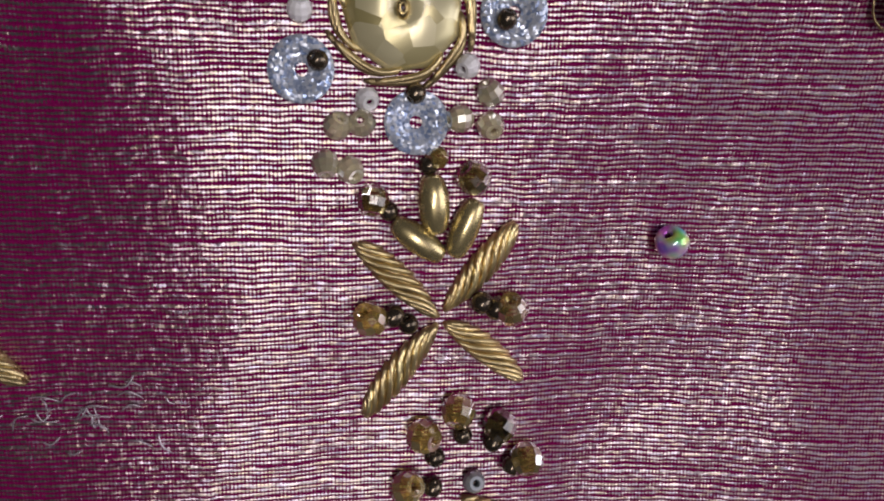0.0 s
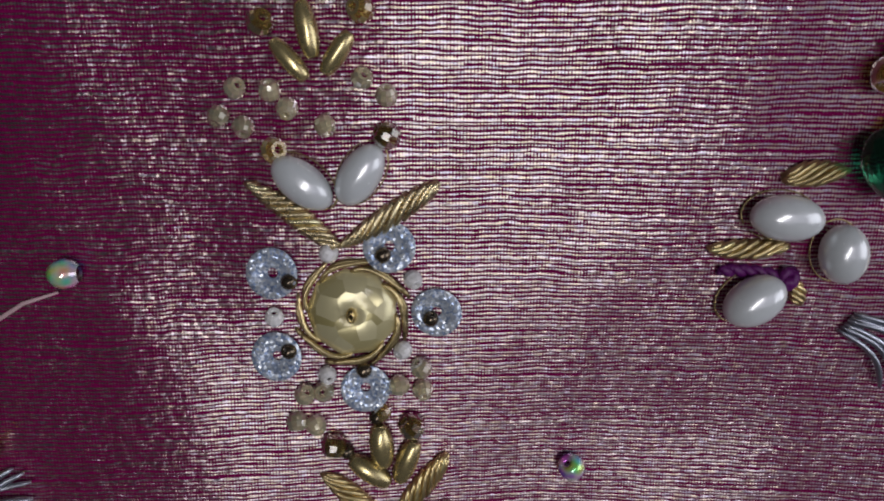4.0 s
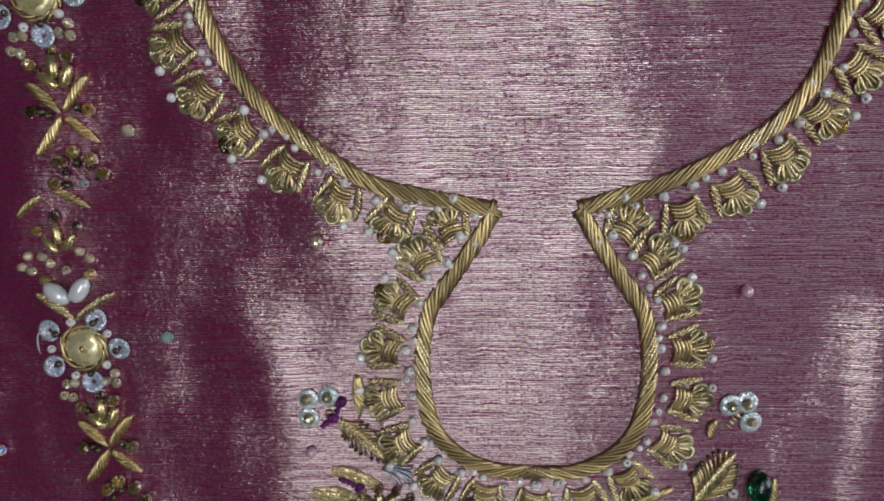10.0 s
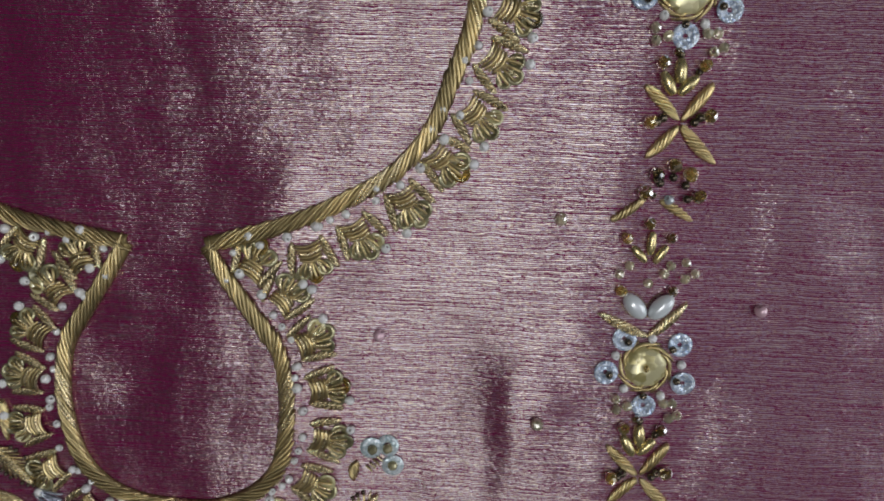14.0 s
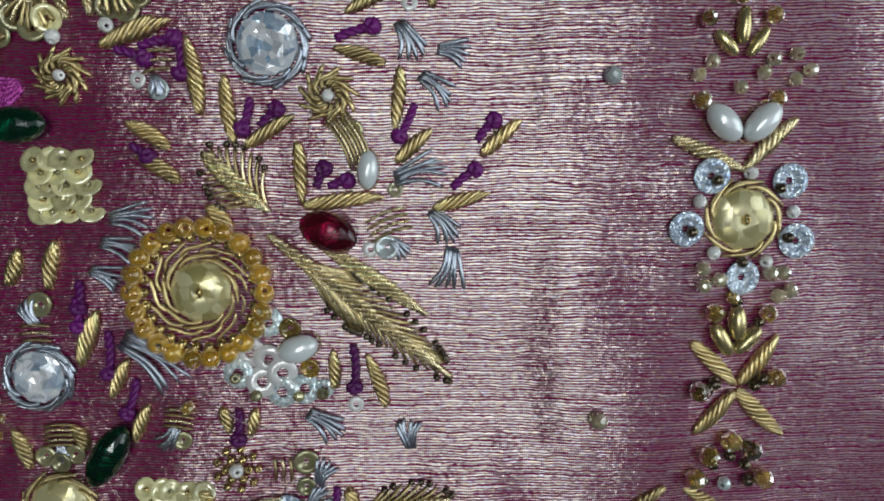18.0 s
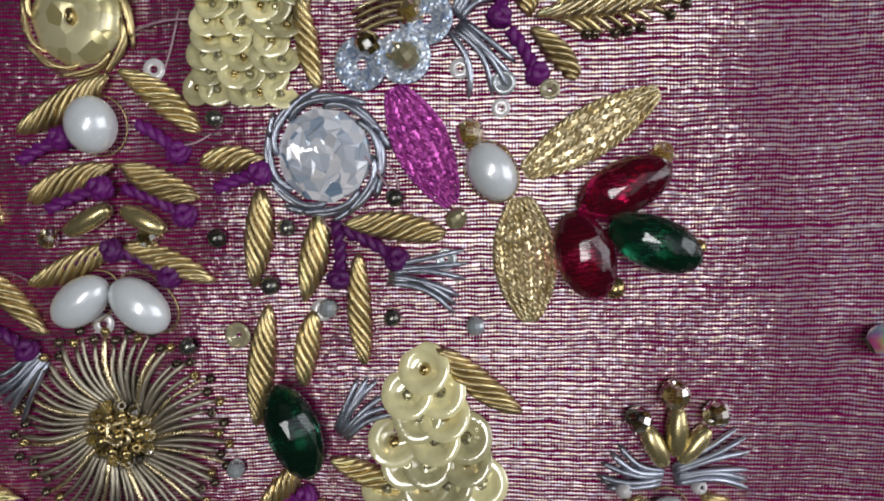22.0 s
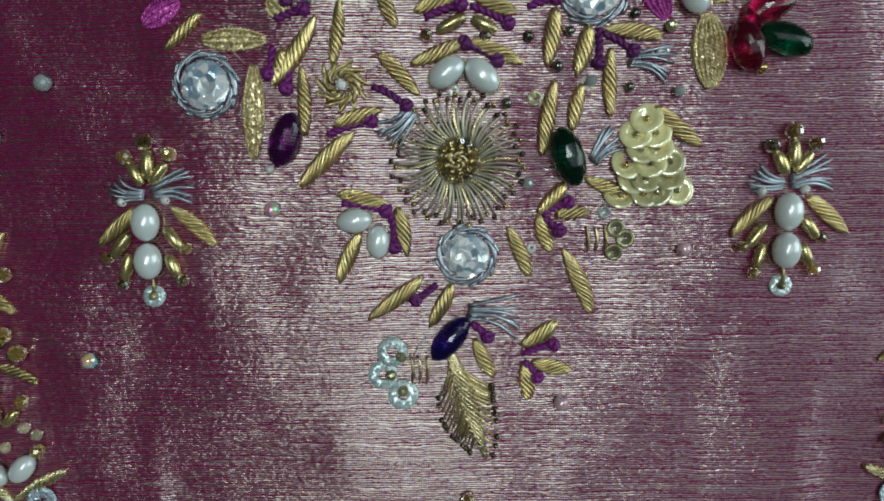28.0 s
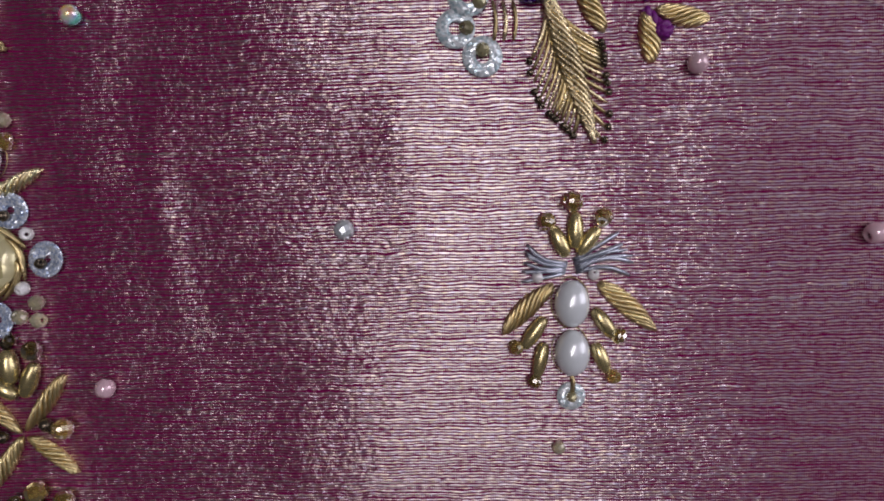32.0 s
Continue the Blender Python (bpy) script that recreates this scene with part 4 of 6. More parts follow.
def border_unit(cx, cy, ax, flip, up=1.0):
    """One repeat of the border round a medallion at (cx, cy); ax: turn of the border line; flip: mirrored."""
    c, s = math.cos(ax), math.sin(ax)

    def at(u, v):
        u *= flip
        if v > 12:
            v = 12 + (v - 12) * up
        return cx + c * u - s * v, cy + s * u + c * v

    def motif(name, v, label, cat, group):
        return thing(name, *at(0, v), label, cat, group)

    th = motif("border_medallion", 0, "pale gold domed disc ringed with gold wire and blue sequins", "medallion", "border medallions")
    disc(th, cx, cy, 7.2)
    for u, v, bu, bv in ((-9.9, 5.8, -7.7, 4.8), (-10.2, -5.8, -8.4, -4.9), (5.3, 9.0, 4.5, 8.1), (11.2, -0.2, 10.4, -0.9), (1.3, -11.1, 1.3, -8.1)):
        sequin(th, *at(u, v), 3.4, "glitter", 0.2)
        bead(th, *at(bu, bv), 1.1, "dark", 0.5)
    for u, v in ((-2.4, 8.4), (8.2, 4.6), (-10.0, -0.1), (6.6, -5.4), (-3.7, -8.7)):
        bead(th, *at(u, v), 1.3, "crystal")
    th = motif("bead_scatter", -12, "little cluster of pale gold glass beads", "beads", "pale bead clusters")
    for u, v in ((-6.8, -11.4), (-4.3, -11.1), (-8.1, -15.2), (-5.6, -15.9), (9.0, -8.1), (9.1, -11.4), (5.9, -10.7)):
        bead(th, *at(u, v), 1.5, "pale")
    th = motif("bugle_bud", -20, "bud of three gold bugle beads with amber beads", "bugle bud", "bugle buds")
    bugle(th, *at(2.9, -16.6), *at(3.4, -22.9), 3.5)
    bugle(th, *at(-1.2, -21.6), *at(4.0, -25.6), 3.2)
    bugle(th, *at(7.8, -19.4), *at(5.3, -25.6), 3.2)
    for u, v, r, k in ((-3.3, -19.1, 1.8, "amber"), (7.5, -17.0, 1.9, "amber"), (3.5, -14.8, 1.3, "amber"), (-1.7, -20.5, 1.1, "dark"), (2.6, -15.6, 1.1, "dark")):
        bead(th, *at(u, v), r, k)
    th = motif("cross_leaves", -33, "cross of four twisted gold leaves with bronze beads", "leaf cross", "leaf crosses")
    twist_leaf(th, *at(-5.2, -24.0), *at(3.4, -32.6), 3.0)
    twist_leaf(th, *at(12.2, -22.4), *at(4.4, -32.2), 3.0)
    twist_leaf(th, *at(-4.8, -44.6), *at(3.4, -33.8), 3.2)
    twist_leaf(th, *at(13.4, -41.0), *at(4.6, -33.8), 3.0)
    for u, v, r, k in ((-3.9, -32.2, 2.0, "amber"), (-1.3, -32.2, 1.3, "dark"), (0.3, -33.3, 1.2, "dark"), (12.0, -32.0, 2.0, "amber"), (8.6, -31.2, 1.3, "dark"), (10.3, -32.0, 1.4, "dark")):
        bead(th, *at(u, v), r, k, 0.3)
    th = motif("bead_arch", -48, "arch of amber and bronze beads over a clear bead", "bead arch", "bead arches")
    for u, v in ((6.0, -43.9), (1.9, -46.7), (10.9, -46.0), (14.1, -50.3), (0.0, -53.0)):
        bead(th, *at(u, v), 2.1, "amber")
    for u, v in ((6.5, -47.1), (3.3, -49.6), (10.1, -48.2), (12.4, -51.2), (3.0, -53.3)):
        bead(th, *at(u, v), 1.2, "dark", 0.3)
    bead(th, *at(7.9, -53.0), 1.4, "clear")
    th = motif("leaf_chevron", 45, "chevron of two twisted gold leaves", "chevron", "leaf chevrons")
    twist_leaf(th, *at(-6.6, 46.8), *at(-14.4, 40.6), 2.3)
    twist_leaf(th, *at(-2.7, 48.2), *at(6.8, 43.0), 2.4)
    th = motif("bugle_bud", 34, "bud of three gold bugle beads with amber beads", "bugle bud", "bugle buds")
    bugle(th, *at(-3.9, 38.8), *at(-2.8, 32.4), 2.7)
    bugle(th, *at(-7.6, 34.5), *at(-3.8, 30.0), 2.5)
    bugle(th, *at(1.7, 35.2), *at(-1.6, 30.6), 2.5)
    for u, v in ((-3.3, 40.9), (3.1, 37.7), (-8.8, 36.5)):
        bead(th, *at(u, v), 1.7, "amber")
    th = motif("bead_scatter", 27, "little cluster of pale gold glass beads", "beads", "pale bead clusters")
    for u, v in ((-12.6, 29.1), (-8.4, 28.7), (-14.9, 25.8), (-12.0, 24.5), (-6.4, 26.6), (-1.9, 24.5), (2.9, 30.0), (5.7, 27.9)):
        bead(th, *at(u, v), 1.4, "pale")
    th = motif("pearl_pair", 17, "pair of white oval pearls over two gold leaves", "pearls", "border pearl pairs")
    pearl(th, *at(-8.3, 20.4), *at(-1.6, 14.8), 5.1)
    pearl(th, *at(4.5, 22.0), *at(-0.2, 15.0), 5.1)
    bead(th, *at(-8.4, 21.6), 1.7, "amber")
    bead(th, *at(5.6, 23.2), 1.8, "amber")
    twist_leaf(th, *at(-12.2, 17.4), *at(-1.4, 9.0), 2.8, PALEWIRE)
    twist_leaf(th, *at(11.6, 17.0), *at(-0.8, 9.2), 2.8, PALEWIRE)


for bx, by in ((-141, 137), (-137.5, 34), (-128.8, -69.5), (-117.5, -167), (-105, -262.5)):
    border_unit(bx, by, 0.02, 1, 1.0 if by > -100 else 0.84)
for bx, by in ((140, 146.5), (137.1, 45.3), (132.4, -59.8), (123.2, -161.8), (112, -262)):
    border_unit(bx, by, 0.135, -1)


def drop_motif(cx, cy):
    """Two pearls with bugle beads, silver sprays and a clear sequin drop."""
    th = thing("pearl_drop_motif", cx, cy, "drop of two pearls with gold bugles, leaves and silver wires", "drop motif", "pearl drops")

    def at(u, v):
        return cx + u, cy + v

    pearl(th, *at(0.1, 4.5), *at(0, -4.0), 6.2)
    pearl(th, *at(0, -4.4), *at(0.1, -12.8), 6.2)
    for u1, v1, u2, v2, w in ((0.9, 16.4, 0.9, 10.0, 3.0), (-3.2, 13.8, -0.6, 8.6, 2.9), (5.0, 13.6, 1.4, 9.0, 2.8), (-4.6, -2.4, -8.6, -7.9, 2.9), (4.0, -1.0, 7.6, -5.9, 2.9), (-4.8, -7.0, -6.2, -13.2, 2.8), (4.2, -7.2, 6.4, -12.3, 2.8)):
        bugle(th, *at(u1, v1), *at(u2, v2), w)
    for u, v, r in ((0.4, 18.3, 2.0), (-4.2, 14.9, 1.8), (5.9, 15.6, 1.8), (-9.9, -7.9, 1.5), (8.6, -5.8, 1.5), (-6.6, -14, 1.5), (7.4, -13.2, 1.5)):
        bead(th, *at(u, v), r, "amber")
    fan(th, *at(-0.6, 6.4), *at(-10.2, 8.6), 5)
    fan(th, *at(0.9, 6.7), *at(13.0, 9.0), 5)
    bead(th, *at(-5.8, 4.8), 1.1, "white")
    bead(th, *at(4.2, 5.2), 1.1, "white")
    twist_leaf(th, *at(-3.1, 3.2), *at(-12.0, -5.2), 3.4)
    twist_leaf(th, *at(5.4, 3.6), *at(15.0, -5.0), 3.4)
    wire(th, *at(0, -12.4), *at(0, -16.6), OLDGOLD, 0.1, 0.4, 0.5)
    sequin(th, *at(0.1, -17), 2.6, "aqua", 0.2)
    bead(th, *at(0.1, -17), 1.0, "olive", 0.3)


for dx, dy in ((2, -272.1), (-70.7, -187), (74.8, -185.2), (-183.6, -103.5), (-64, -331), (2.4, -333), (71.4, -332)):
    drop_motif(dx, dy)

for bx, by, br, k in ((-164.4, -63.5, 2.0, "opal"), (-167.9, 0.5, 1.9, "opal"), (-108.3, -28.8, 1.9, "pink"), (-68.8, 0.8, 1.7, "pink"), (-111.1, 37.6, 1.9, "teal"), (-98.2, -93.4, 2.0, "opal"), (61.3, 51, 1.8, "pink"), (110.9, 86.6, 1.9, "pale"), (167.3, 62.9, 1.8, "pink"), (107.4, 27.5, 2.0, "pale"), (165.7, -1.6, 1.8, "clear")):
    loose_bead(bx, by, br, k)
for bx, by, br, k in ((107, -33, 1.8, "clear"), (105.2, -98.8, 1.9, "pale"), (-118, 99.2, 1.9, "pale"), (-64.1, 66.6, 2.0, "pale"), (100.7, -159.6, 2.1, "opal"), (-42.2, -184, 1.8, "opal"), (-86, -219, 1.9, "opal"), (24.4, -230.2, 1.9, "pink"), (-91.9, -155.6, 1.9, "clear"), (-38.4, -258, 1.9, "clear"), (-84.1, -286.7, 1.9, "pink"), (55, -260.3, 2, "pink"), (52, -193.5, 1.7, "pink")):
    loose_bead(bx, by, br, k)
th = thing("loose_thread", -172, -68, "short loose pinkish thread end beside a bead", "thread", "")
put(th, "thread", shared("thread", lambda: tube_along([(0, 0, 0.03), (0.3, 0.08, 0.05), (0.62, 0.28, 0.06), (1, 0.4, 0.05)], 0.025), lustre("pale_thread", (0.62, 0.43, 0.44), 0, 0.6)), -178, -71, 0.1, 0, (12, 12, 8))
th = thing("loose_thread", -151.8, 31.9, "loose white thread end beside the border medallion", "thread", "")
wire(th, -151.8, 31.9, -147.4, 42.2, lustre("white_thread", (0.6, 0.55, 0.55), 0, 0.6), 0.2, 0.35, 0.1)
loose_bead(-0.3, -298.6, 1.3, "pale")

PALETHREAD = lustre("pale_pink_thread", (0.5, 0.34, 0.38), 0.2, 0.5, 0.2)
SILVERFRAY = lustre("frayed_silver_thread", (0.62, 0.56, 0.6), 0.6, 0.35, 0.2)
rng = random.Random(8)
th = thing("frayed_threads", -162, -113, "tuft of frayed silvery thread ends on the silk", "threads", "")
for k in range(26):
    fx, fy, fa, fl = -162 + rng.gauss(0, 4.4), -113 + rng.gauss(0, 1.5), rng.uniform(0, 6.3), rng.uniform(1.6, 4.5)
    wire(th, fx, fy, fx + fl * math.cos(fa), fy + 0.6 * fl * math.sin(fa), SILVERFRAY, rng.choice((-0.4, -0.2, 0.2, 0.4)), 0.1, 0.02)
# stray stitching threads between the motifs
for k in range(26):
    fx, fy, fa, fl = rng.uniform(-58, 55), rng.uniform(-228, -95), rng.uniform(0, 6.3), rng.uniform(5, 13)
    th = thing("stitching_thread", fx, fy, "fine pale pink stitching thread lying between the motifs", "thread", "stitching threads")
    wire(th, fx, fy, fx + fl * math.cos(fa), fy + fl * math.sin(fa), PALETHREAD, rng.choice((-0.2, -0.1, 0.1, 0.2)), 0.11, 0.02)

# ---- centre panel, motif by motif (mm) ----
th = thing("crystal_rosette", 30.2, -135.4, "clear faceted crystal ringed with twisted silver wire", "rosette", "crystal rosettes")
kundan(th, 30.2, -135.4, 8.1)
th = thing("magenta_leaf", 43.0, -134.6, "magenta chain-stitched leaf of metallic thread", "leaf", "magenta leaves")
magenta_leaf(th, 39.4, -126.9, 46.7, -142.3, 7.5)
th = thing("berry_flower", 63.3, -141.9, "white pearl with gold leaves and ruby and green crystal drops", "flower motif", "")
pearl(th, 49.7, -134.5, 53.9, -141.2, 5.9)
bead(th, 49.1, -133.0, 1.92, "amber")
chain_leaf(th, 55.9, -138.1, 72.9, -128.1, 6.6)
chain_leaf(th, 55.5, -141.1, 56.7, -157.6, 8.4)
gem(th, 62.4, -142.7, 73.7, -137.4, 6.9, "ruby")
gem(th, 61.3, -143.0, 65.3, -153.9, 7.5, "ruby")
gem(th, 66.4, -144.7, 77.8, -149.4, 6.9, "emerald")
bead(th, 72.9, -136.2, 1.68, "amber")
bead(th, 67.4, -152.9, 1.44, "gold")
bead(th, 77.8, -147.8, 1.08, "gold")
bead(th, 53.0, -135.4, 1.08, "amber")
th = thing("beaded_leaf", 58.6, -119.1, "gold leaf of fine wires tipped with beads", "leaf", "beaded wire leaves")
wire_leaf(th, 58.1, -118.2, 76.7, -116.0, 8.3)
twist_leaf(th, 57.2, -120.1, 62.6, -126.2, 2.8)
twist_leaf(th, 55.8, -113.7, 56.9, -118.4, 2.7)
knot(th, 53.5, -113.6, 52.8, -118.9)
knot(th, 54.2, -120.0, 57.9, -126.1)
th = thing("sequin_flower", 39.7, -121.0, "three glittering silver sequins bound with gold wire", "flower motif", "sequin flowers")
sequin(th, 35.3, -123.9, 3.48, "glitter")
sequin(th, 40.8, -123.1, 3.49, "glitter")
sequin(th, 43.7, -118.3, 3.49, "glitter")
bead(th, 36.4, -121.6, 1.80, "amber")
bead(th, 41.1, -123.1, 1.81, "olive")
bead(th, 41.7, -117.7, 1.56, "amber")
bars(th, 34.5, -118.8, 43.2, -117.2, 2.9, 4)
bars(th, 38.5, -121.9, 40.5, -123.1, 1.8, 2)
th = thing("silver_wire_spray", 50.8, -124.2, "spray of coiled silver wires on the silk", "wire spray", "silver wire sprays")
fan(th, 47.5, -119.3, 54.0, -129.2, 4)
th = thing("silver_wire_spray", 50.0, -115.6, "spray of coiled silver wires on the silk", "wire spray", "silver wire sprays")
fan(th, 47.6, -118.2, 52.4, -113.0, 4)
th = thing("loose_sequin", 47.9, -124.7, "small flat white sequin sewn to the silk", "sequin", "loose sequins")
sequin(th, 47.9, -124.7, 1.32, "white")
th = thing("loose_sequin", 53.5, -126.6, "small flat white sequin sewn to the silk", "sequin", "loose sequins")
sequin(th, 53.5, -126.6, 1.56, "clear")
th = thing("loose_sequin", 53.1, -129.8, "small flat white sequin sewn to the silk", "sequin", "loose sequins")
sequin(th, 53.1, -129.8, 1.20, "white")
th = thing("loose_sequin", 59.3, -127.6, "small flat white sequin sewn to the silk", "sequin", "loose sequins")
sequin(th, 59.3, -127.6, 1.32, "pale")
th = thing("loose_sequin", 45.8, -149.1, "small flat pale green sequin sewn to the silk", "sequin", "loose sequins")
sequin(th, 45.8, -149.1, 1.44, "clear")
th = thing("sequin_patch", 25.3, -119.0, "overlapping pale gold cup sequins with beads", "sequin patch", "sequin patches")
sequin_rows(th, 20.8, -112.8, 19.5, -128.0, 14.7, "palegold", 30)
twist_leaf(th, 27.6, -115.3, 29.6, -126.7, 2.7)
twist_leaf(th, 25.9, -114.1, 28.3, -117.3, 2.4)
th = thing("thread_sprig", 28.3, -145.7, "sprig of twisted gold leaves and purple silk knots", "sprig", "gold and purple sprigs")
twist_leaf(th, 13.9, -136.0, 22.0, -135.5, 3.2)
knot(th, 15.5, -139.6, 22.2, -137.5)
twist_leaf(th, 21.6, -140.0, 20.0, -152.3, 3.6)
twist_leaf(th, 29.2, -143.5, 26.7, -154.4, 3.6)
knot(th, 31.3, -144.1, 31.4, -152.1)
knot(th, 32.2, -145.1, 39.8, -149.5)
twist_leaf(th, 32.8, -144.4, 45.4, -146.0, 3.6)
twist_leaf(th, 34.2, -148.5, 34.6, -163.2, 3.0)
th = thing("silver_wire_spray", 44.2, -152.3, "spray of coiled silver wires on the silk", "wire spray", "silver wire sprays")
fan(th, 38.2, -151.1, 50.3, -153.5, 5)
th = thing("domed_medallion", -2.0, -117.1, "pale gold domed disc ringed with gold wire", "medallion", "centre medallions")
disc(th, -2.0, -117.1, 7.4)
th = thing("pearl_chevron", 1.7, -140.6, "white oval pearl under gold leaves and purple knots", "pearl motif", "")
pearl(th, 0.3, -127.2, 0.5, -134.7, 6.5)
twist_leaf(th, -10.5, -131.4, 1.7, -124.8, 3.6)
twist_leaf(th, 3.5, -123.9, 13.3, -131.9, 3.6)
knot(th, -10.3, -135.5, -3.4, -132.4)
knot(th, 5.1, -130.7, 11.1, -135.1)
twist_leaf(th, -9.5, -140.4, 1.8, -136.3, 3.6)
twist_leaf(th, 3.1, -136.1, 13.0, -140.6, 3.8)
knot(th, -7.2, -141.9, 1.2, -139.0)
knot(th, 2.8, -139.2, 11.7, -143.3)
bugle(th, -4.6, -144.9, 1.5, -141.7, 2.9)
bugle(th, 3.1, -141.9, 8.6, -144.9, 2.9)
bead(th, -7.0, -145.7, 1.40, "amber")
bead(th, 6.2, -145.7, 1.47, "amber")
bead(th, 5.1, -143.2, 1.05, "gold")
twist_leaf(th, -10.4, -151.8, 1.8, -146.5, 3.2)
twist_leaf(th, 2.9, -146.9, 14.5, -151.7, 3.2)
knot(th, -5.6, -149.8, 2.0, -147.3)
knot(th, 2.4, -147.6, 9.3, -151.4)
th = thing("pearl_pair", 0.6, -155.3, "pair of white oval pearls set in gold wire", "pearls", "pearl pairs")
pearl(th, -6.0, -156.7, 1.0, -151.2, 5.9)
pearl(th, 2.0, -151.4, 8.6, -157.8, 6.1)
sequin(th, -0.9, -157.5, 1.47, "white")
th = thing("gold_twist_leaf", -15.5, -139.3, "twisted gold wire leaf couched on the silk", "leaf", "gold twist leaves")
twist_leaf(th, -17.4, -134.9, -13.6, -143.7, 3.0)
th = thing("thread_sprig", -14.1, -156.6, "twisted gold leaf beside a purple silk knot", "sprig", "gold and purple sprigs")
twist_leaf(th, -17.4, -149.6, -8.8, -158.6, 3.2)
knot(th, -19.0, -156.7, -11.1, -161.3)
th = thing("gold_twist_leaf", -26.9, -144.8, "twisted gold wire leaf couched on the silk", "leaf", "gold twist leaves")
twist_leaf(th, -26.0, -137.8, -27.8, -151.8, 2.7)
th = thing("wire_rosette", -25.8, -156.5, "swirl of gold wires round a small bead", "rosette", "gold wire rosettes")
rose(th, -25.8, -156.5, 5.3)
th = thing("loose_sequin", 7.8, -123.8, "small flat white sequin sewn to the silk", "sequin", "loose sequins")
sequin(th, 7.8, -123.8, 1.47, "white")
th = thing("sequin_flower", 47.2, -110.3, "olive sequins bound by gold wire with silver sprays", "flower motif", "sequin flowers")
bars(th, 42.6, -107.4, 42.5, -112.2, 3.2, 3)
sequin(th, 47.5, -108.2, 2.60, "olive")
sequin(th, 47.4, -113.3, 2.00, "olive")
fan(th, 49.9, -112.9, 53.0, -107.2, 4)
th = thing("wire_bead_daisy", 33.6, -109.6, "small pearl ringed with gold beads", "bead flower", "")
bead(th, 33.6, -109.6, 1.52, "white")
bead_ring(th, 33.6, -109.6, 4.2, 9, 0.85, "gold")
bead_ring(th, 33.6, -109.6, 2.3, 6, 0.95, "gold")
th = thing("amber_fringe_disc", -25.5, -98.3, "clear cut stone fringed with yellow bugle beads", "medallion", "")
kundan(th, -25.5, -98.3, 6.2)
fringe(th, -25.5, -98.3, 6.8, 11.6, 22)
th = thing("purple_gem_sprig", -32.4, -162.5, "dark purple crystal with gold leaves and knots", "gem motif", "")
gem(th, -36.4, -162.6, -40.4, -174.3, 6.8, "purple")
twist_leaf(th, -38.6, -148.5, -40.8, -156.6, 2.8)
knot(th, -37.3, -151.6, -38.3, -157.7)
twist_leaf(th, -34.8, -152.6, -34.4, -167.0, 2.8)
twist_leaf(th, -27.6, -165.1, -17.1, -161.9, 3.2)
knot(th, -29.3, -167.3, -18.8, -164.2)
twist_leaf(th, -23.6, -167.0, -35.5, -178.8, 3.8)
th = thing("green_gem_flower", -28.2, -124.1, "flower of dark green and navy crystals with a pearl", "flower motif", "")
gem(th, -36.7, -122.1, -30.5, -114.1, 7.2, "emerald")
gem(th, -27.0, -120.0, -17.8, -116.4, 5.0, "navy")
gem(th, -32.9, -123.7, -23.5, -127.0, 7.0, "emerald")
pearl(th, -42.8, -125.4, -35.6, -125.3, 5.0)
bead(th, -15.2, -116.6, 1.40, "amber")
bead(th, -21.3, -127.1, 1.00, "amber")
fan(th, -24.3, -126.5, -13.2, -127.2, 4)
fan(th, -35.4, -116.1, -40.9, -119.8, 4)
bars(th, -34.5, -129.2, -27.7, -131.8, 4.0, 3)
fan(th, -30.8, -132.7, -37.2, -137.5, 4)
th = thing("gold_couched_leaf", -37.1, -141.4, "chain-stitched gold thread leaf", "leaf", "gold chain leaves")
chain_leaf(th, -41.2, -137.4, -37.5, -141.5, 6.0)
knot(th, -40.1, -142.4, -33.3, -140.1)
th = thing("gold_twist_leaf", 20.6, -163.7, "twisted gold wire leaf couched on the silk", "leaf", "gold twist leaves")
twist_leaf(th, 21.8, -155.6, 19.4, -171.8, 3.5)
th = thing("gold_twist_leaf", 27.0, -161.2, "twisted gold wire leaf couched on the silk", "leaf", "gold twist leaves")
twist_leaf(th, 28.0, -156.1, 26.0, -166.3, 3.1)
th = thing("green_gem_sprig", 29.5, -176.1, "deep green oval crystal with gold leaves below", "gem motif", "")
gem(th, 22.7, -165.9, 27.0, -178.9, 7.3, "emerald")
twist_leaf(th, 29.2, -177.4, 39.1, -182.3, 3.3)
th = thing("sequin_patch", 42.6, -169.2, "overlapping shiny pale gold cup sequins", "sequin patch", "sequin patches")
sequin_rows(th, 42.5, -162.3, 44.0, -182.2, 18.2, "palegold", 20, 0.25)
twist_leaf(th, 44.8, -161.3, 55.2, -169.9, 3.6)
fan(th, 30.8, -173.7, 38.3, -165.9, 5)
th = thing("crystal_rosette", -56.1, -156.3, "clear faceted crystal ringed with twisted silver wire", "rosette", "crystal rosettes")
kundan(th, -56.1, -156.3, 7.3)
th = thing("thread_sprig", -37.3, -154.5, "twisted gold leaf beside a purple silk knot", "sprig", "")
twist_leaf(th, -31.4, -141.8, -40.7, -155.9, 3.7)
knot(th, -40.9, -148.1, -42.0, -154.6)
th = thing("gold_couched_leaf", -45.5, -162.4, "chain-stitched gold thread leaf", "leaf", "gold chain leaves")
chain_leaf(th, -45.2, -151.9, -45.9, -172.9, 4.8)
th = thing("gold_twist_leaf", -60.7, -144.7, "twisted gold wire leaf couched on the silk", "leaf", "gold twist leaves")
twist_leaf(th, -56.7, -140.7, -64.7, -148.7, 2.6)
th = thing("gold_couched_leaf", -49.4, -146.5, "chain-stitched gold thread leaf", "leaf", "gold chain leaves")
chain_leaf(th, -56.6, -146.5, -42.1, -146.5, 5.1)
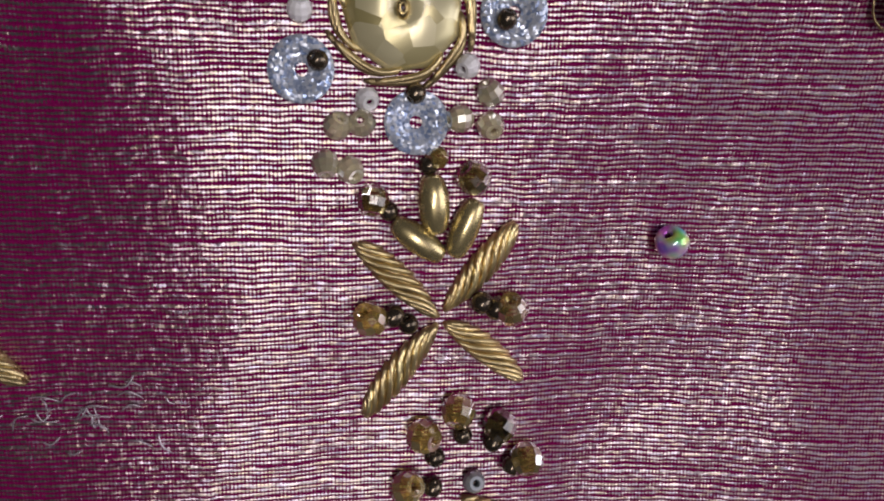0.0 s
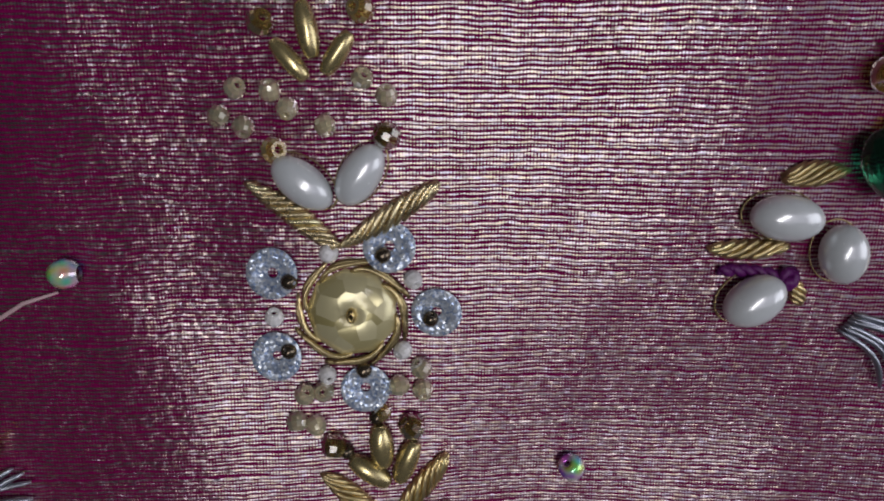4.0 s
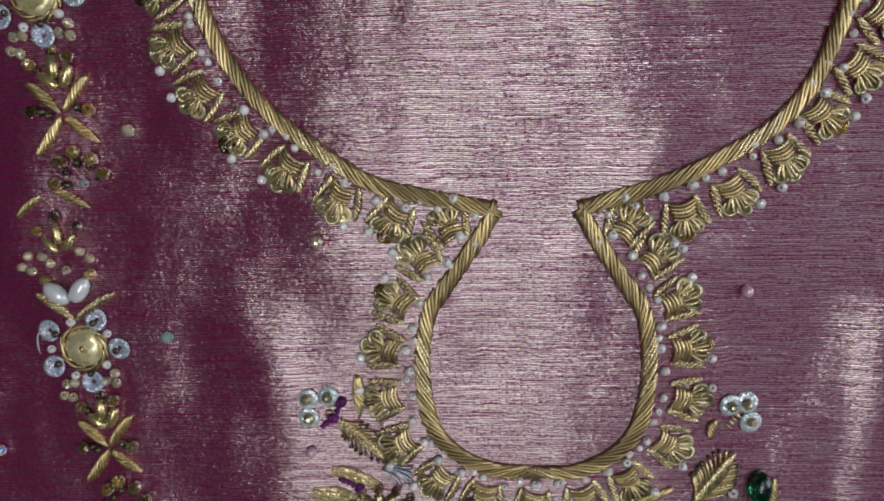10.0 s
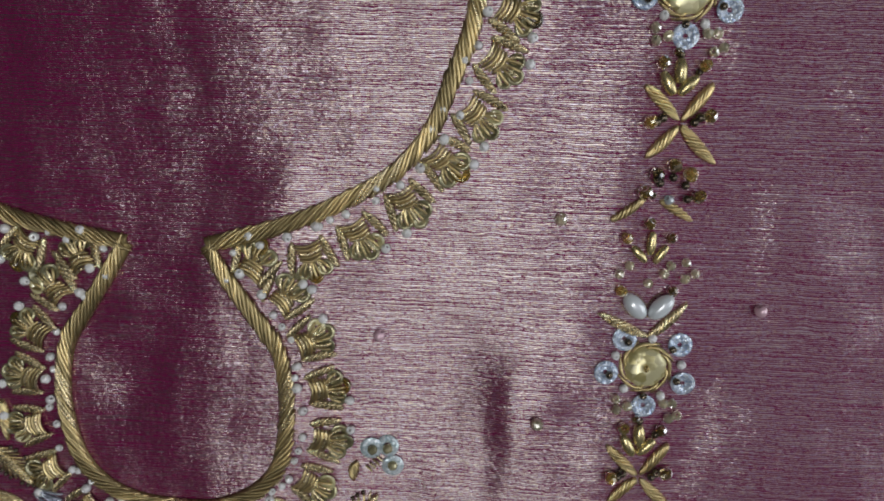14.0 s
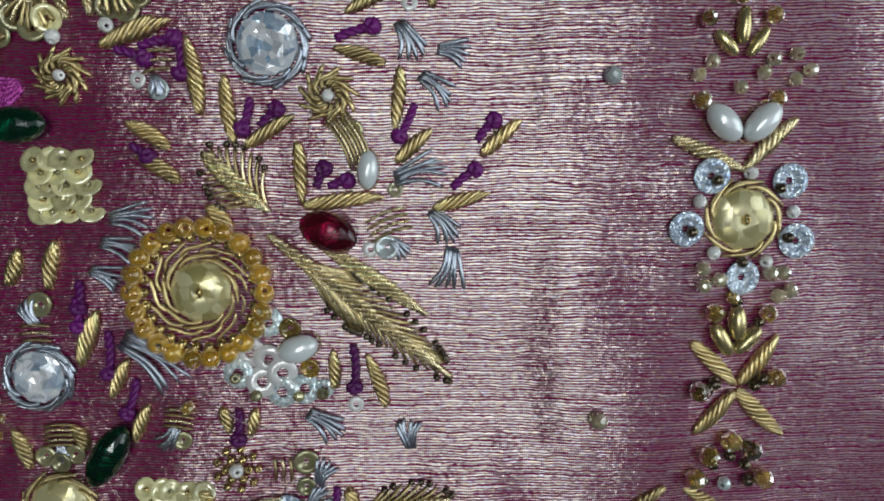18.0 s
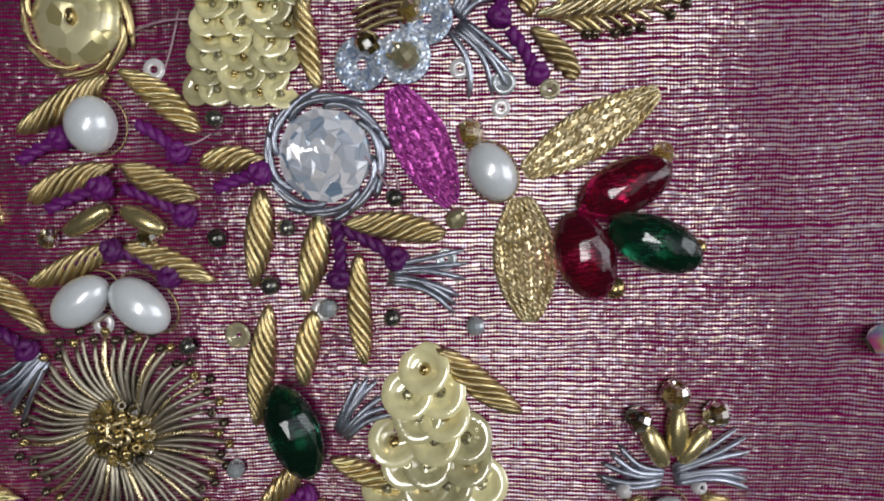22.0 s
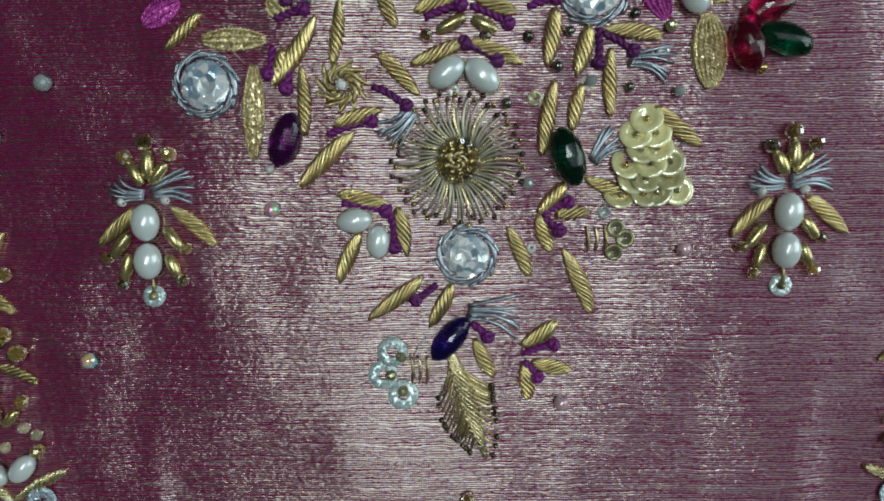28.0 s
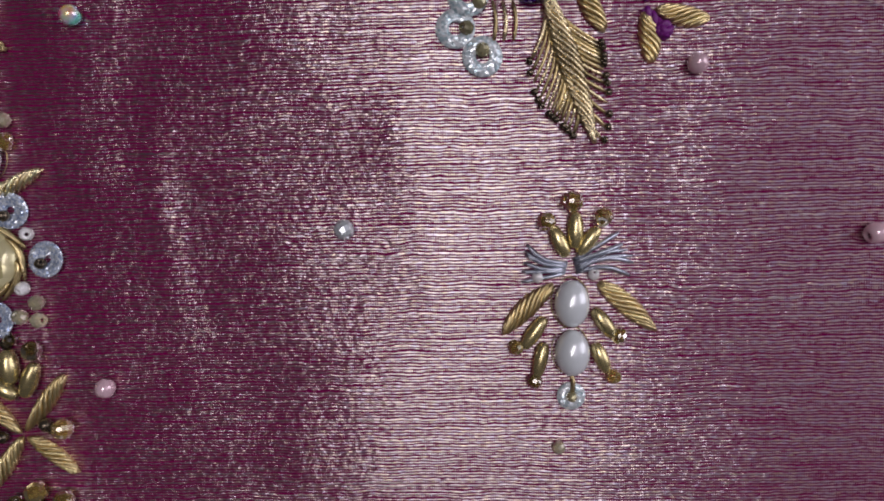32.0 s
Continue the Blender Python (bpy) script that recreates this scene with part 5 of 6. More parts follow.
th = thing("magenta_leaf", -65.5, -140.5, "magenta chain-stitched leaf of metallic thread", "leaf", "magenta leaves")
magenta_leaf(th, -69.6, -143.0, -61.5, -138.0, 5.5)
th = thing("thread_sprig", -40.7, -135.5, "twisted gold leaf beside a purple silk knot", "sprig", "gold and purple sprigs")
twist_leaf(th, -45.4, -130.7, -36.9, -136.0, 3.5)
knot(th, -43.2, -136.7, -37.1, -138.6)
th = thing("sequin_flower", -34.3, -135.2, "grey sequins bound by gold wire", "flower motif", "sequin flowers")
bars(th, -33.2, -132.8, -30.1, -135.5, 3.7, 3)
sequin(th, -35.6, -136.5, 1.54, "white")
sequin(th, -36.7, -133.2, 1.54, "white")
fan(th, -31.7, -135.5, -34.6, -138.6, 4)
th = thing("spoke_medallion", 0.0, -173.2, "round medallion of dark gold wire spokes tipped with beads", "medallion", "")
spoke(th, 0.0, -173.2, 15.3)
th = thing("crystal_rosette", 2.1, -195.0, "clear faceted crystal ringed with twisted silver wire", "rosette", "crystal rosettes")
kundan(th, 2.1, -195.0, 7.0)
th = thing("pearl_pair", -19.6, -188.2, "pair of white oval pearls under gold and purple thread", "pearls", "pearl pairs")
pearl(th, -27.5, -187.1, -19.5, -186.1, 5.5)
pearl(th, -18.2, -187.7, -18.4, -195.3, 5.2)
twist_leaf(th, -27.1, -180.5, -15.6, -183.4, 3.4)
knot(th, -26.5, -182.7, -15.9, -184.6)
knot(th, -15.5, -185.1, -14.7, -193.5)
twist_leaf(th, -13.8, -183.8, -11.8, -194.8, 3.4)
twist_leaf(th, -22.4, -189.5, -27.4, -200.7, 3.4)
th = thing("silver_wire_spray", -14.5, -165.5, "spray of coiled silver wires on the silk", "wire spray", "silver wire sprays")
fan(th, -9.8, -161.7, -19.2, -169.3, 6)
th = thing("thread_sprig", 22.6, -185.8, "sprig of twisted gold leaves and purple silk knots", "sprig", "gold and purple sprigs")
twist_leaf(th, 24.7, -178.5, 18.6, -185.3, 3.2)
knot(th, 19.5, -185.3, 26.0, -182.7)
knot(th, 19.6, -186.2, 23.9, -189.8)
twist_leaf(th, 22.6, -185.6, 30.6, -185.0, 3.1)
twist_leaf(th, 18.5, -185.6, 21.8, -194.1, 3.1)
th = thing("sequin_flower", 35.5, -190.2, "dull olive sequins bound with three gold bars", "flower motif", "sequin flowers")
bars(th, 31.7, -188.2, 31.9, -194.2, 4.1, 3)
sequin(th, 36.6, -188.9, 2.21, "olive")
sequin(th, 38.8, -191.2, 2.21, "olive")
sequin(th, 36.2, -194.4, 2.08, "olive")
sequin(th, 33.9, -185.1, 1.56, "clear")
th = thing("gold_twist_leaf", 13.9, -194.1, "twisted gold wire leaf couched on the silk", "leaf", "gold twist leaves")
twist_leaf(th, 11.5, -188.4, 16.4, -199.8, 3.4)
th = thing("gold_twist_leaf", 28.0, -201.2, "twisted gold wire leaf couched on the silk", "leaf", "gold twist leaves")
twist_leaf(th, 24.6, -193.9, 31.3, -208.6, 3.8)
th = thing("loose_sequin", 17.2, -193.4, "small flat white sequin sewn to the silk", "sequin", "loose sequins")
sequin(th, 17.2, -193.4, 1.17, "white")
th = thing("loose_sequin", 28.9, -156.0, "small flat white sequin sewn to the silk", "sequin", "loose sequins")
sequin(th, 28.9, -156.0, 1.50, "white")
th = thing("loose_sequin", 17.4, -159.3, "small flat white sequin sewn to the silk", "sequin", "loose sequins")
sequin(th, 17.4, -159.3, 1.82, "pale")
th = thing("thread_sprig", -8.8, -205.0, "twisted gold leaves beside a purple silk knot", "sprig", "gold and purple sprigs")
twist_leaf(th, -8.6, -200.3, -20.6, -209.5, 3.5)
knot(th, -4.9, -201.6, -10.5, -205.5)
twist_leaf(th, -1.3, -201.7, -6.6, -211.6, 3.4)
th = thing("indigo_gem_leaf", 4.4, -217.4, "indigo crystal over a gold wire leaf tipped with beads", "gem motif", "")
gem(th, 2.1, -209.3, -5.9, -219.1, 6.2, "indigo")
wire_leaf(th, -1.9, -217.7, 6.7, -244.2, 13.0)
twist_leaf(th, 4.1, -214.8, 8.5, -224.0, 3.4)
knot(th, 3.0, -211.0, 7.4, -214.8)
fan(th, 2.1, -208.3, 17.6, -211.1, 5)
th = thing("sequin_flower", -14.0, -222.8, "three pale aqua sequins bound with gold wire", "flower motif", "sequin flowers")
sequin(th, -15.4, -217.6, 3.65, "aqua")
sequin(th, -17.7, -223.1, 3.51, "aqua")
sequin(th, -13.0, -228.0, 3.64, "aqua")
bead(th, -13.4, -218.7, 1.35, "olive")
bead(th, -15.7, -223.1, 1.35, "olive")
bead(th, -13.0, -227.0, 1.35, "olive")
bars(th, -9.4, -218.5, -9.5, -225.4, 3.5, 3)
th = thing("thread_sprig", 18.8, -220.0, "sprig of twisted gold leaves and purple silk knots", "sprig", "gold and purple sprigs")
twist_leaf(th, 15.0, -216.5, 23.3, -210.6, 3.5)
knot(th, 15.4, -218.5, 23.1, -216.3)
knot(th, 15.4, -220.3, 19.1, -224.7)
twist_leaf(th, 17.7, -220.3, 26.7, -222.4, 3.5)
twist_leaf(th, 15.2, -221.0, 16.6, -229.6, 3.5)
th = thing("crystal_rosette", -33.6, -47.0, "clear faceted crystal ringed with twisted silver wire", "rosette", "crystal rosettes")
kundan(th, -33.6, -47.0, 7.5)
th = thing("oval_pearl", -16.9, -50.7, "white oval pearl on the silk", "pearl", "")
pearl(th, -23.0, -45.5, -15.1, -50.4, 4.7)
sequin(th, -14.7, -53.4, 1.25, "white")
th = thing("green_gem_sprig", -7.0, -38.7, "dark green oval crystal beside a magenta thread leaf", "gem motif", "")
gem(th, -9.7, -41.3, 2.0, -40.9, 7.0, "emerald")
magenta_leaf(th, -17.3, -39.0, -3.1, -33.6, 7.3)
th = thing("sequin_patch", 1.3, -52.3, "overlapping pale gold cup sequins", "sequin patch", "sequin patches")
sequin_rows(th, 2.6, -46.2, 2.9, -58.6, 13.4, "palegold", 18)
th = thing("ruby_gem", -26.5, -59.6, "dark red oval crystal", "crystal", "")
gem(th, -28.5, -54.4, -24.5, -64.8, 6.8, "ruby")
th = thing("green_gem_sprig", -58.8, -50.5, "dark green oval crystal with gold leaves", "gem motif", "")
gem(th, -65.8, -45.2, -60.0, -53.3, 7.3, "emerald")
twist_leaf(th, -59.1, -51.5, -49.6, -55.2, 3.2)
twist_leaf(th, -46.4, -43.0, -47.5, -54.5, 2.9)
twist_leaf(th, -75.0, -51.1, -67.3, -50.2, 3.0)
th = thing("amber_flower", -59.1, -39.6, "ring of amber beads round a gold coil", "bead flower", "")
bead(th, -60.0, -40.8, 2.34, "gold")
bead(th, -59.8, -35.4, 2.34, "honey")
bead(th, -54.6, -36.5, 2.34, "honey")
bead(th, -52.8, -40.6, 2.21, "honey")
bead(th, -61.7, -45.0, 2.21, "honey")
bead(th, -64.7, -38.6, 2.34, "honey")
bead(th, -55.9, -44.6, 2.08, "honey")
bead(th, -63.0, -35.7, 1.95, "honey")
th = thing("sequin_patch", -37.0, -37.1, "overlapping pale blue translucent sequins", "sequin patch", "sequin patches")
sequin_rows(th, -38.3, -23.4, -38.6, -40.8, 20.6, "blue", 22)
bead(th, -47.4, -34.0, 1.75, "amber")
bead(th, -32.5, -41.2, 1.56, "amber")
bead(th, -29.7, -41.0, 1.56, "amber")
th = thing("bugle_fan", -46.9, -17.3, "fan of gold bugle beads behind a pearl", "bugle fan", "")
bead(th, -48.7, -22.5, 1.82, "white")
bugle(th, -50.3, -21.0, -55.3, -18.2, 3.4)
bugle(th, -49.9, -20.4, -53.0, -15.0, 3.4)
bugle(th, -48.6, -20.2, -48.4, -13.7, 3.3)
bugle(th, -47.3, -20.5, -43.8, -14.6, 3.3)
bugle(th, -46.7, -21.3, -39.7, -16.9, 3.3)
bugle(th, -46.5, -22.1, -38.0, -19.9, 3.3)
bead(th, -56.5, -16.9, 1.63, "amber")
bead(th, -53.9, -13.7, 1.69, "amber")
bead(th, -48.4, -12.1, 1.63, "amber")
bead(th, -42.9, -13.1, 1.63, "amber")
bead(th, -38.6, -15.6, 1.63, "amber")
bead(th, -36.7, -19.3, 1.63, "amber")
th = thing("gold_couched_leaf", -59.6, -14.9, "chain-stitched gold thread leaf with purple knots", "leaf", "gold chain leaves")
chain_leaf(th, -70.9, -13.7, -55.6, -15.2, 6.0)
knot(th, -60.7, -8.9, -53.8, -12.4)
knot(th, -62.4, -19.9, -54.4, -19.4)
th = thing("gold_couched_leaf", -55.8, -8.4, "chain-stitched gold thread leaf", "leaf", "gold chain leaves")
chain_leaf(th, -63.1, -5.6, -48.4, -11.3, 5.0)
th = thing("gold_couched_leaf", -54.3, -26.2, "chain-stitched gold thread leaf", "leaf", "gold chain leaves")
chain_leaf(th, -60.2, -22.4, -48.4, -30.0, 4.7)
th = thing("silver_wire_spray", -41.5, -7.8, "spray of coiled silver wires on the silk", "wire spray", "silver wire sprays")
fan(th, -46.7, -4.7, -36.2, -10.8, 5)
th = thing("thread_sprig", -23.5, -28.7, "twisted gold leaves beside a purple silk knot", "sprig", "gold and purple sprigs")
twist_leaf(th, -26.3, -19.7, -27.6, -28.0, 3.0)
knot(th, -23.7, -26.3, -25.2, -34.7)
twist_leaf(th, -18.0, -25.7, -20.4, -37.5, 3.0)
th = thing("loose_sequin", -14.8, -31.1, "small flat white sequin sewn to the silk", "sequin", "loose sequins")
sequin(th, -14.8, -31.1, 1.63, "white")
th = thing("thread_sprig", 17.5, -26.3, "twisted gold leaf beside a purple silk knot", "sprig", "gold and purple sprigs")
twist_leaf(th, 12.2, -26.8, 22.1, -21.6, 2.9)
knot(th, 14.8, -27.4, 20.9, -29.4)
th = thing("wire_rosette", 10.9, -39.1, "swirl of gold wires round a small bead", "rosette", "gold wire rosettes")
rose(th, 4.6, -32.1, 4.8)
th = thing("thread_knots", -39.2, -52.3, "knots of purple silk thread", "thread knots", "")
knot(th, -41.9, -46.8, -42.7, -53.2)
knot(th, -40.1, -53.7, -32.1, -55.4)
th = thing("sequin_flower", -65.4, 14.9, "three white aqua sequins bound with gold and purple thread", "flower motif", "sequin flowers")
sequin(th, -69.1, 17.8, 3.22, "aqua")
sequin(th, -63.2, 18.4, 3.22, "aqua")
sequin(th, -69.1, 11.8, 3.22, "aqua")
bead(th, -69.4, 17.9, 1.80, "olive")
bead(th, -63.2, 18.2, 1.73, "olive")
bead(th, -68.9, 11.8, 1.80, "olive")
knot(th, -65.4, 8.3, -61.0, 11.7)
knot(th, -61.0, 11.7, -58.8, 17.1)
bars(th, -63.9, 13.6, -61.0, 13.2, 3.6, 3)
th = thing("beaded_leaf", -53.4, 4.4, "gold leaf of fine wires tipped with beads", "leaf", "beaded wire leaves")
wire_leaf(th, -60.6, 11.1, -46.1, -2.2, 8.7)
th = thing("gold_twist_leaf", -53.9, 18.5, "twisted gold wire leaf couched on the silk", "leaf", "gold twist leaves")
twist_leaf(th, -54.2, 24.9, -53.6, 12.2, 3.5)
th = thing("yellow_patch", -47.9, -61.4, "square of amber yellow translucent beads edged with gold", "bead patch", "")
amber_patch(th, -49.7, -63.5, 14.0)
twist_leaf(th, -58.1, -64.2, -55.5, -72.0, 2.4)
twist_leaf(th, -54.2, -71.9, -42.6, -70.9, 2.4)
twist_leaf(th, -43.3, -55.9, -34.0, -56.8, 2.0)
th = thing("pearl_trefoil", -73.7, -60.6, "three white oval pearls set in gold wire", "pearls", "")
pearl(th, -79.3, -55.4, -70.3, -56.2, 5.8)
pearl(th, -67.5, -56.6, -66.6, -64.2, 5.8)
pearl(th, -80.5, -69.2, -73.6, -64.4, 6.1)
twist_leaf(th, -83.0, -60.2, -73.2, -59.8, 2.4)
knot(th, -81.4, -63.2, -72.0, -64.3)
twist_leaf(th, -71.4, -64.6, -70.3, -68.0, 2.0)
th = thing("silver_wire_spray", -57.4, -74.3, "spray of coiled silver wires on the silk", "wire spray", "silver wire sprays")
fan(th, -63.5, -70.4, -51.3, -78.2, 5)
th = thing("crystal_rosette", 43.0, -26.6, "clear faceted crystal ringed with twisted silver wire", "rosette", "crystal rosettes")
kundan(th, 43.0, -26.6, 7.7)
th = thing("gold_twist_leaf", 37.5, -14.2, "twisted gold wire leaf couched on the silk", "leaf", "gold twist leaves")
twist_leaf(th, 31.8, -16.8, 43.2, -11.7, 2.5)
th = thing("green_gem_sprig", 67.2, -15.5, "deep green oval crystal with gold leaves", "gem motif", "")
gem(th, 69.4, -5.5, 68.7, -17.0, 6.8, "emerald")
twist_leaf(th, 73.9, -8.7, 73.6, -19.7, 2.6)
twist_leaf(th, 57.6, -20.9, 65.7, -17.1, 2.4)
sequin(th, 61.8, -13.8, 1.54, "white")
sequin(th, 69.5, -19.1, 1.54, "white")
th = thing("thread_sprig", 59.7, -26.6, "twisted gold leaf beside a purple silk knot", "sprig", "gold and purple sprigs")
knot(th, 55.7, -25.6, 63.2, -23.4)
twist_leaf(th, 55.4, -27.3, 64.5, -30.2, 2.6)
th = thing("silver_wire_spray", 74.1, -30.2, "three sprays of coiled silver wires", "wire spray", "silver wire sprays")
fan(th, 67.4, -22.5, 71.4, -30.7, 5)
fan(th, 74.6, -27.6, 81.9, -29.2, 4)
fan(th, 71.3, -32.2, 78.0, -38.7, 4)
th = thing("wire_rosette", 56.2, -39.7, "swirl of gold wires round a small bead", "rosette", "gold wire rosettes")
rose(th, 54.0, -36.0, 5.0)
bars(th, 55.0, -39.5, 59.6, -49.5, 4.2, 7)
sequin(th, 58.6, -42.4, 1.8, "olive")
th = thing("oval_pearl", 61.2, -50.0, "white oval pearl on the silk", "pearl", "")
pearl(th, 61.4, -46.3, 61.0, -53.6, 4.1)
th = thing("thread_sprig", 39.7, -40.1, "sprig of twisted gold leaves and purple silk knots", "sprig", "gold and purple sprigs")
twist_leaf(th, 34.6, -32.1, 36.0, -44.8, 2.6)
knot(th, 39.2, -36.3, 37.3, -42.6)
knot(th, 40.8, -41.6, 44.6, -38.1)
twist_leaf(th, 38.0, -45.4, 47.3, -39.6, 2.6)
th = thing("thread_sprig", 53.0, -52.5, "sprig of twisted gold leaves and purple silk knots", "sprig", "gold and purple sprigs")
twist_leaf(th, 47.8, -44.7, 48.3, -56.1, 2.4)
twist_leaf(th, 48.7, -56.7, 63.8, -55.1, 2.8)
knot(th, 51.2, -53.3, 53.1, -49.1)
knot(th, 53.5, -53.1, 57.7, -51.9)
th = thing("thread_sprig", 68.5, -41.0, "sprig of twisted gold leaves and purple silk knots", "sprig", "gold and purple sprigs")
twist_leaf(th, 67.6, -30.9, 66.4, -42.4, 2.4)
knot(th, 70.2, -37.6, 66.9, -44.1)
twist_leaf(th, 66.5, -48.6, 73.4, -42.4, 2.6)
th = thing("thread_sprig", 80.2, -49.0, "silver wires ending in purple knots and gold leaves", "sprig", "gold and purple sprigs")
fan(th, 66.2, -51.8, 77.9, -49.1, 5)
knot(th, 82.0, -44.6, 85.7, -40.4)
twist_leaf(th, 82.8, -47.5, 90.2, -40.7, 2.8)
knot(th, 77.2, -53.6, 82.1, -49.8)
twist_leaf(th, 73.5, -57.5, 84.2, -54.6, 2.6)
th = thing("ruby_gem", 53.5, -61.5, "deep red faceted crystal", "crystal", "")
gem(th, 48.3, -59.3, 58.8, -63.8, 7.6, "ruby")
th = thing("sequin_flower", 64.5, -64.1, "grey sequins bound with gold wire", "flower motif", "sequin flowers")
bars(th, 60.9, -62.1, 69.0, -59.4, 3.9, 4)
sequin(th, 64.5, -64.9, 2.42, "clear")
sequin(th, 61.3, -65.3, 1.61, "white")
fan(th, 65.4, -63.4, 68.7, -67.6, 3)
th = thing("silver_wire_spray", 75.7, -61.4, "spray of coiled silver wires on the silk", "wire spray", "silver wire sprays")
fan(th, 73.1, -57.8, 78.2, -65.0, 5)
th = thing("silver_wire_spray", 75.9, -70.0, "spray of coiled silver wires on the silk", "wire spray", "silver wire sprays")
fan(th, 77.1, -65.0, 74.7, -75.0, 5)
th = thing("beaded_leaf", 61.5, -74.5, "long gold leaf of fine wires tipped with beads", "leaf", "beaded wire leaves")
wire_leaf(th, 42.6, -62.8, 77.2, -91.2, 9.4)
twist_leaf(th, 52.6, -65.0, 71.8, -78.2, 3.2, PALEWIRE)
th = thing("beaded_leaf", 34.2, -55.4, "gold leaf of fine wires tipped with beads", "leaf", "beaded wire leaves")
wire_leaf(th, 42.1, -57.6, 29.7, -46.1, 11.6)
twist_leaf(th, 30.0, -56.4, 34.9, -61.4, 3.0)
th = thing("amber_ringed_disc", 27.9, -73.4, "pale gold domed disc in a ring of amber beads", "medallion", "centre medallions")
disc(th, 27.9, -73.4, 7.4)
wire_ring(th, 27.9, -73.4, 7.6, 10.2, 12, GOLD, 0.4, -0.8)
bead_ring(th, 27.9, -73.4, 11.0, 26, 1.08, "gold")
bead_ring(th, 27.9, -73.4, 13.0, 22, 2.16, "honey")
th = thing("silver_wire_spray", 20.6, -84.8, "spray of coiled silver wires on the silk", "wire spray", "silver wire sprays")
fan(th, 12.0, -82.6, 27.0, -92.4, 7)
th = thing("silver_wire_spray", 16.3, -59.2, "spray of coiled silver wires on the silk", "wire spray", "silver wire sprays")
fan(th, 11.2, -58.9, 21.4, -59.6, 4)
th = thing("silver_wire_spray", 13.4, -64.8, "spray of coiled silver wires on the silk", "wire spray", "silver wire sprays")
fan(th, 9.1, -63.5, 17.7, -66.2, 4)
th = thing("silver_wire_spray", 10.2, -70.6, "spray of coiled silver wires on the silk", "wire spray", "silver wire sprays")
fan(th, 6.7, -68.9, 13.8, -72.3, 4)
th = thing("thread_sprig", 24.8, -27.9, "sprig of twisted gold leaves and purple silk knots", "sprig", "gold and purple sprigs")
twist_leaf(th, 15.8, -26.0, 25.2, -22.0, 2.6)
knot(th, 19.3, -26.9, 26.6, -25.5)
knot(th, 26.8, -26.1, 26.6, -32.3)
twist_leaf(th, 27.9, -25.3, 29.8, -39.0, 2.9)
th = thing("sequin_flower", 21.5, -33.0, "grey sequins bound with gold wire", "flower motif", "sequin flowers")
bars(th, 19.5, -30.2, 25.7, -29.6, 3.3, 3)
sequin(th, 18.7, -32.9, 1.54, "white")
sequin(th, 22.6, -34.7, 2.07, "clear")
fan(th, 21.6, -31.9, 22.7, -37.4, 4)
th = thing("thread_sprig", 20.0, -46.3, "sprig of twisted gold leaves and purple silk knots", "sprig", "gold and purple sprigs")
twist_leaf(th, 16.0, -40.8, 23.8, -45.5, 3.0)
knot(th, 16.7, -44.9, 20.3, -47.5)
twist_leaf(th, 17.6, -47.2, 25.5, -51.9, 3.0)
th = thing("crystal_rosette", -4.5, -80.8, "clear faceted crystal ringed with twisted silver wire", "rosette", "crystal rosettes")
kundan(th, -4.7, -90.0, 7.0)
bars(th, -7.5, -81.3, -1.3, -81.5, 2.9, 3)
fan(th, -4.2, -79.6, -6.7, -73.5, 3)
sequin(th, -3.3, -75.4, 2.53, "olive")
th = thing("gold_twist_leaf", -7.9, -68.0, "twisted gold wire leaf couched on the silk", "leaf", "gold twist leaves")
twist_leaf(th, -6.8, -64.5, -9.1, -71.6, 2.8)
th = thing("gold_twist_leaf", -0.4, -67.8, "twisted gold wire leaf couched on the silk", "leaf", "gold twist leaves")
twist_leaf(th, 0.5, -63.2, -1.3, -72.4, 2.9)
th = thing("thread_sprig", 6.4, -80.6, "twisted gold leaf beside a purple silk knot", "sprig", "gold and purple sprigs")
twist_leaf(th, 7.7, -77.0, 3.8, -87.8, 3.4)
knot(th, 4.5, -70.8, 4.0, -76.8)
knot(th, 9.3, -81.0, 8.9, -90.1)
th = thing("green_gem_sprig", 8.7, -102.8, "dark green faceted crystal with gold leaves", "gem motif", "")
gem(th, 12.2, -99.8, 5.2, -111.8, 6.8, "emerald")
twist_leaf(th, 16.5, -96.1, 13.5, -103.7, 2.6)
twist_leaf(th, 1.2, -100.1, 3.8, -105.2, 2.6)
th = thing("blue_sequin_flower", 43.7, -89.4, "cluster of white and blue ring sequins with a pearl", "flower motif", "")
sequin(th, 34.6, -89.8, 3.08, "aqua")
sequin(th, 37.1, -85.6, 3.08, "white")
sequin(th, 39.3, -91.5, 3.22, "white")
sequin(th, 43.1, -93.8, 3.22, "aqua")
sequin(th, 47.6, -93.2, 3.08, "aqua")
sequin(th, 40.6, -87.0, 3.08, "white")
sequin(th, 43.3, -89.8, 3.08, "white")
sequin(th, 40.9, -79.3, 3.08, "aqua")
sequin(th, 51.5, -93.2, 1.98, "aqua")
sequin(th, 45.2, -80.7, 2.20, "amber")
sequin(th, 48.8, -88.9, 1.98, "amber")
bead(th, 34.1, -90.7, 1.21, "olive")
bead(th, 38.1, -94.3, 1.26, "olive")
bead(th, 46.5, -94.6, 1.21, "olive")
bead(th, 51.2, -94.1, 1.26, "olive")
pearl(th, 43.1, -85.6, 50.8, -83.3, 5.3)
twist_leaf(th, 53.3, -85.3, 53.5, -93.2, 2.2)
th = thing("thread_sprig", 59.7, -90.2, "twisted gold leaf beside a purple silk knot", "sprig", "gold and purple sprigs")
knot(th, 57.4, -84.2, 57.5, -93.4)
twist_leaf(th, 60.1, -86.4, 63.7, -96.8, 2.6)
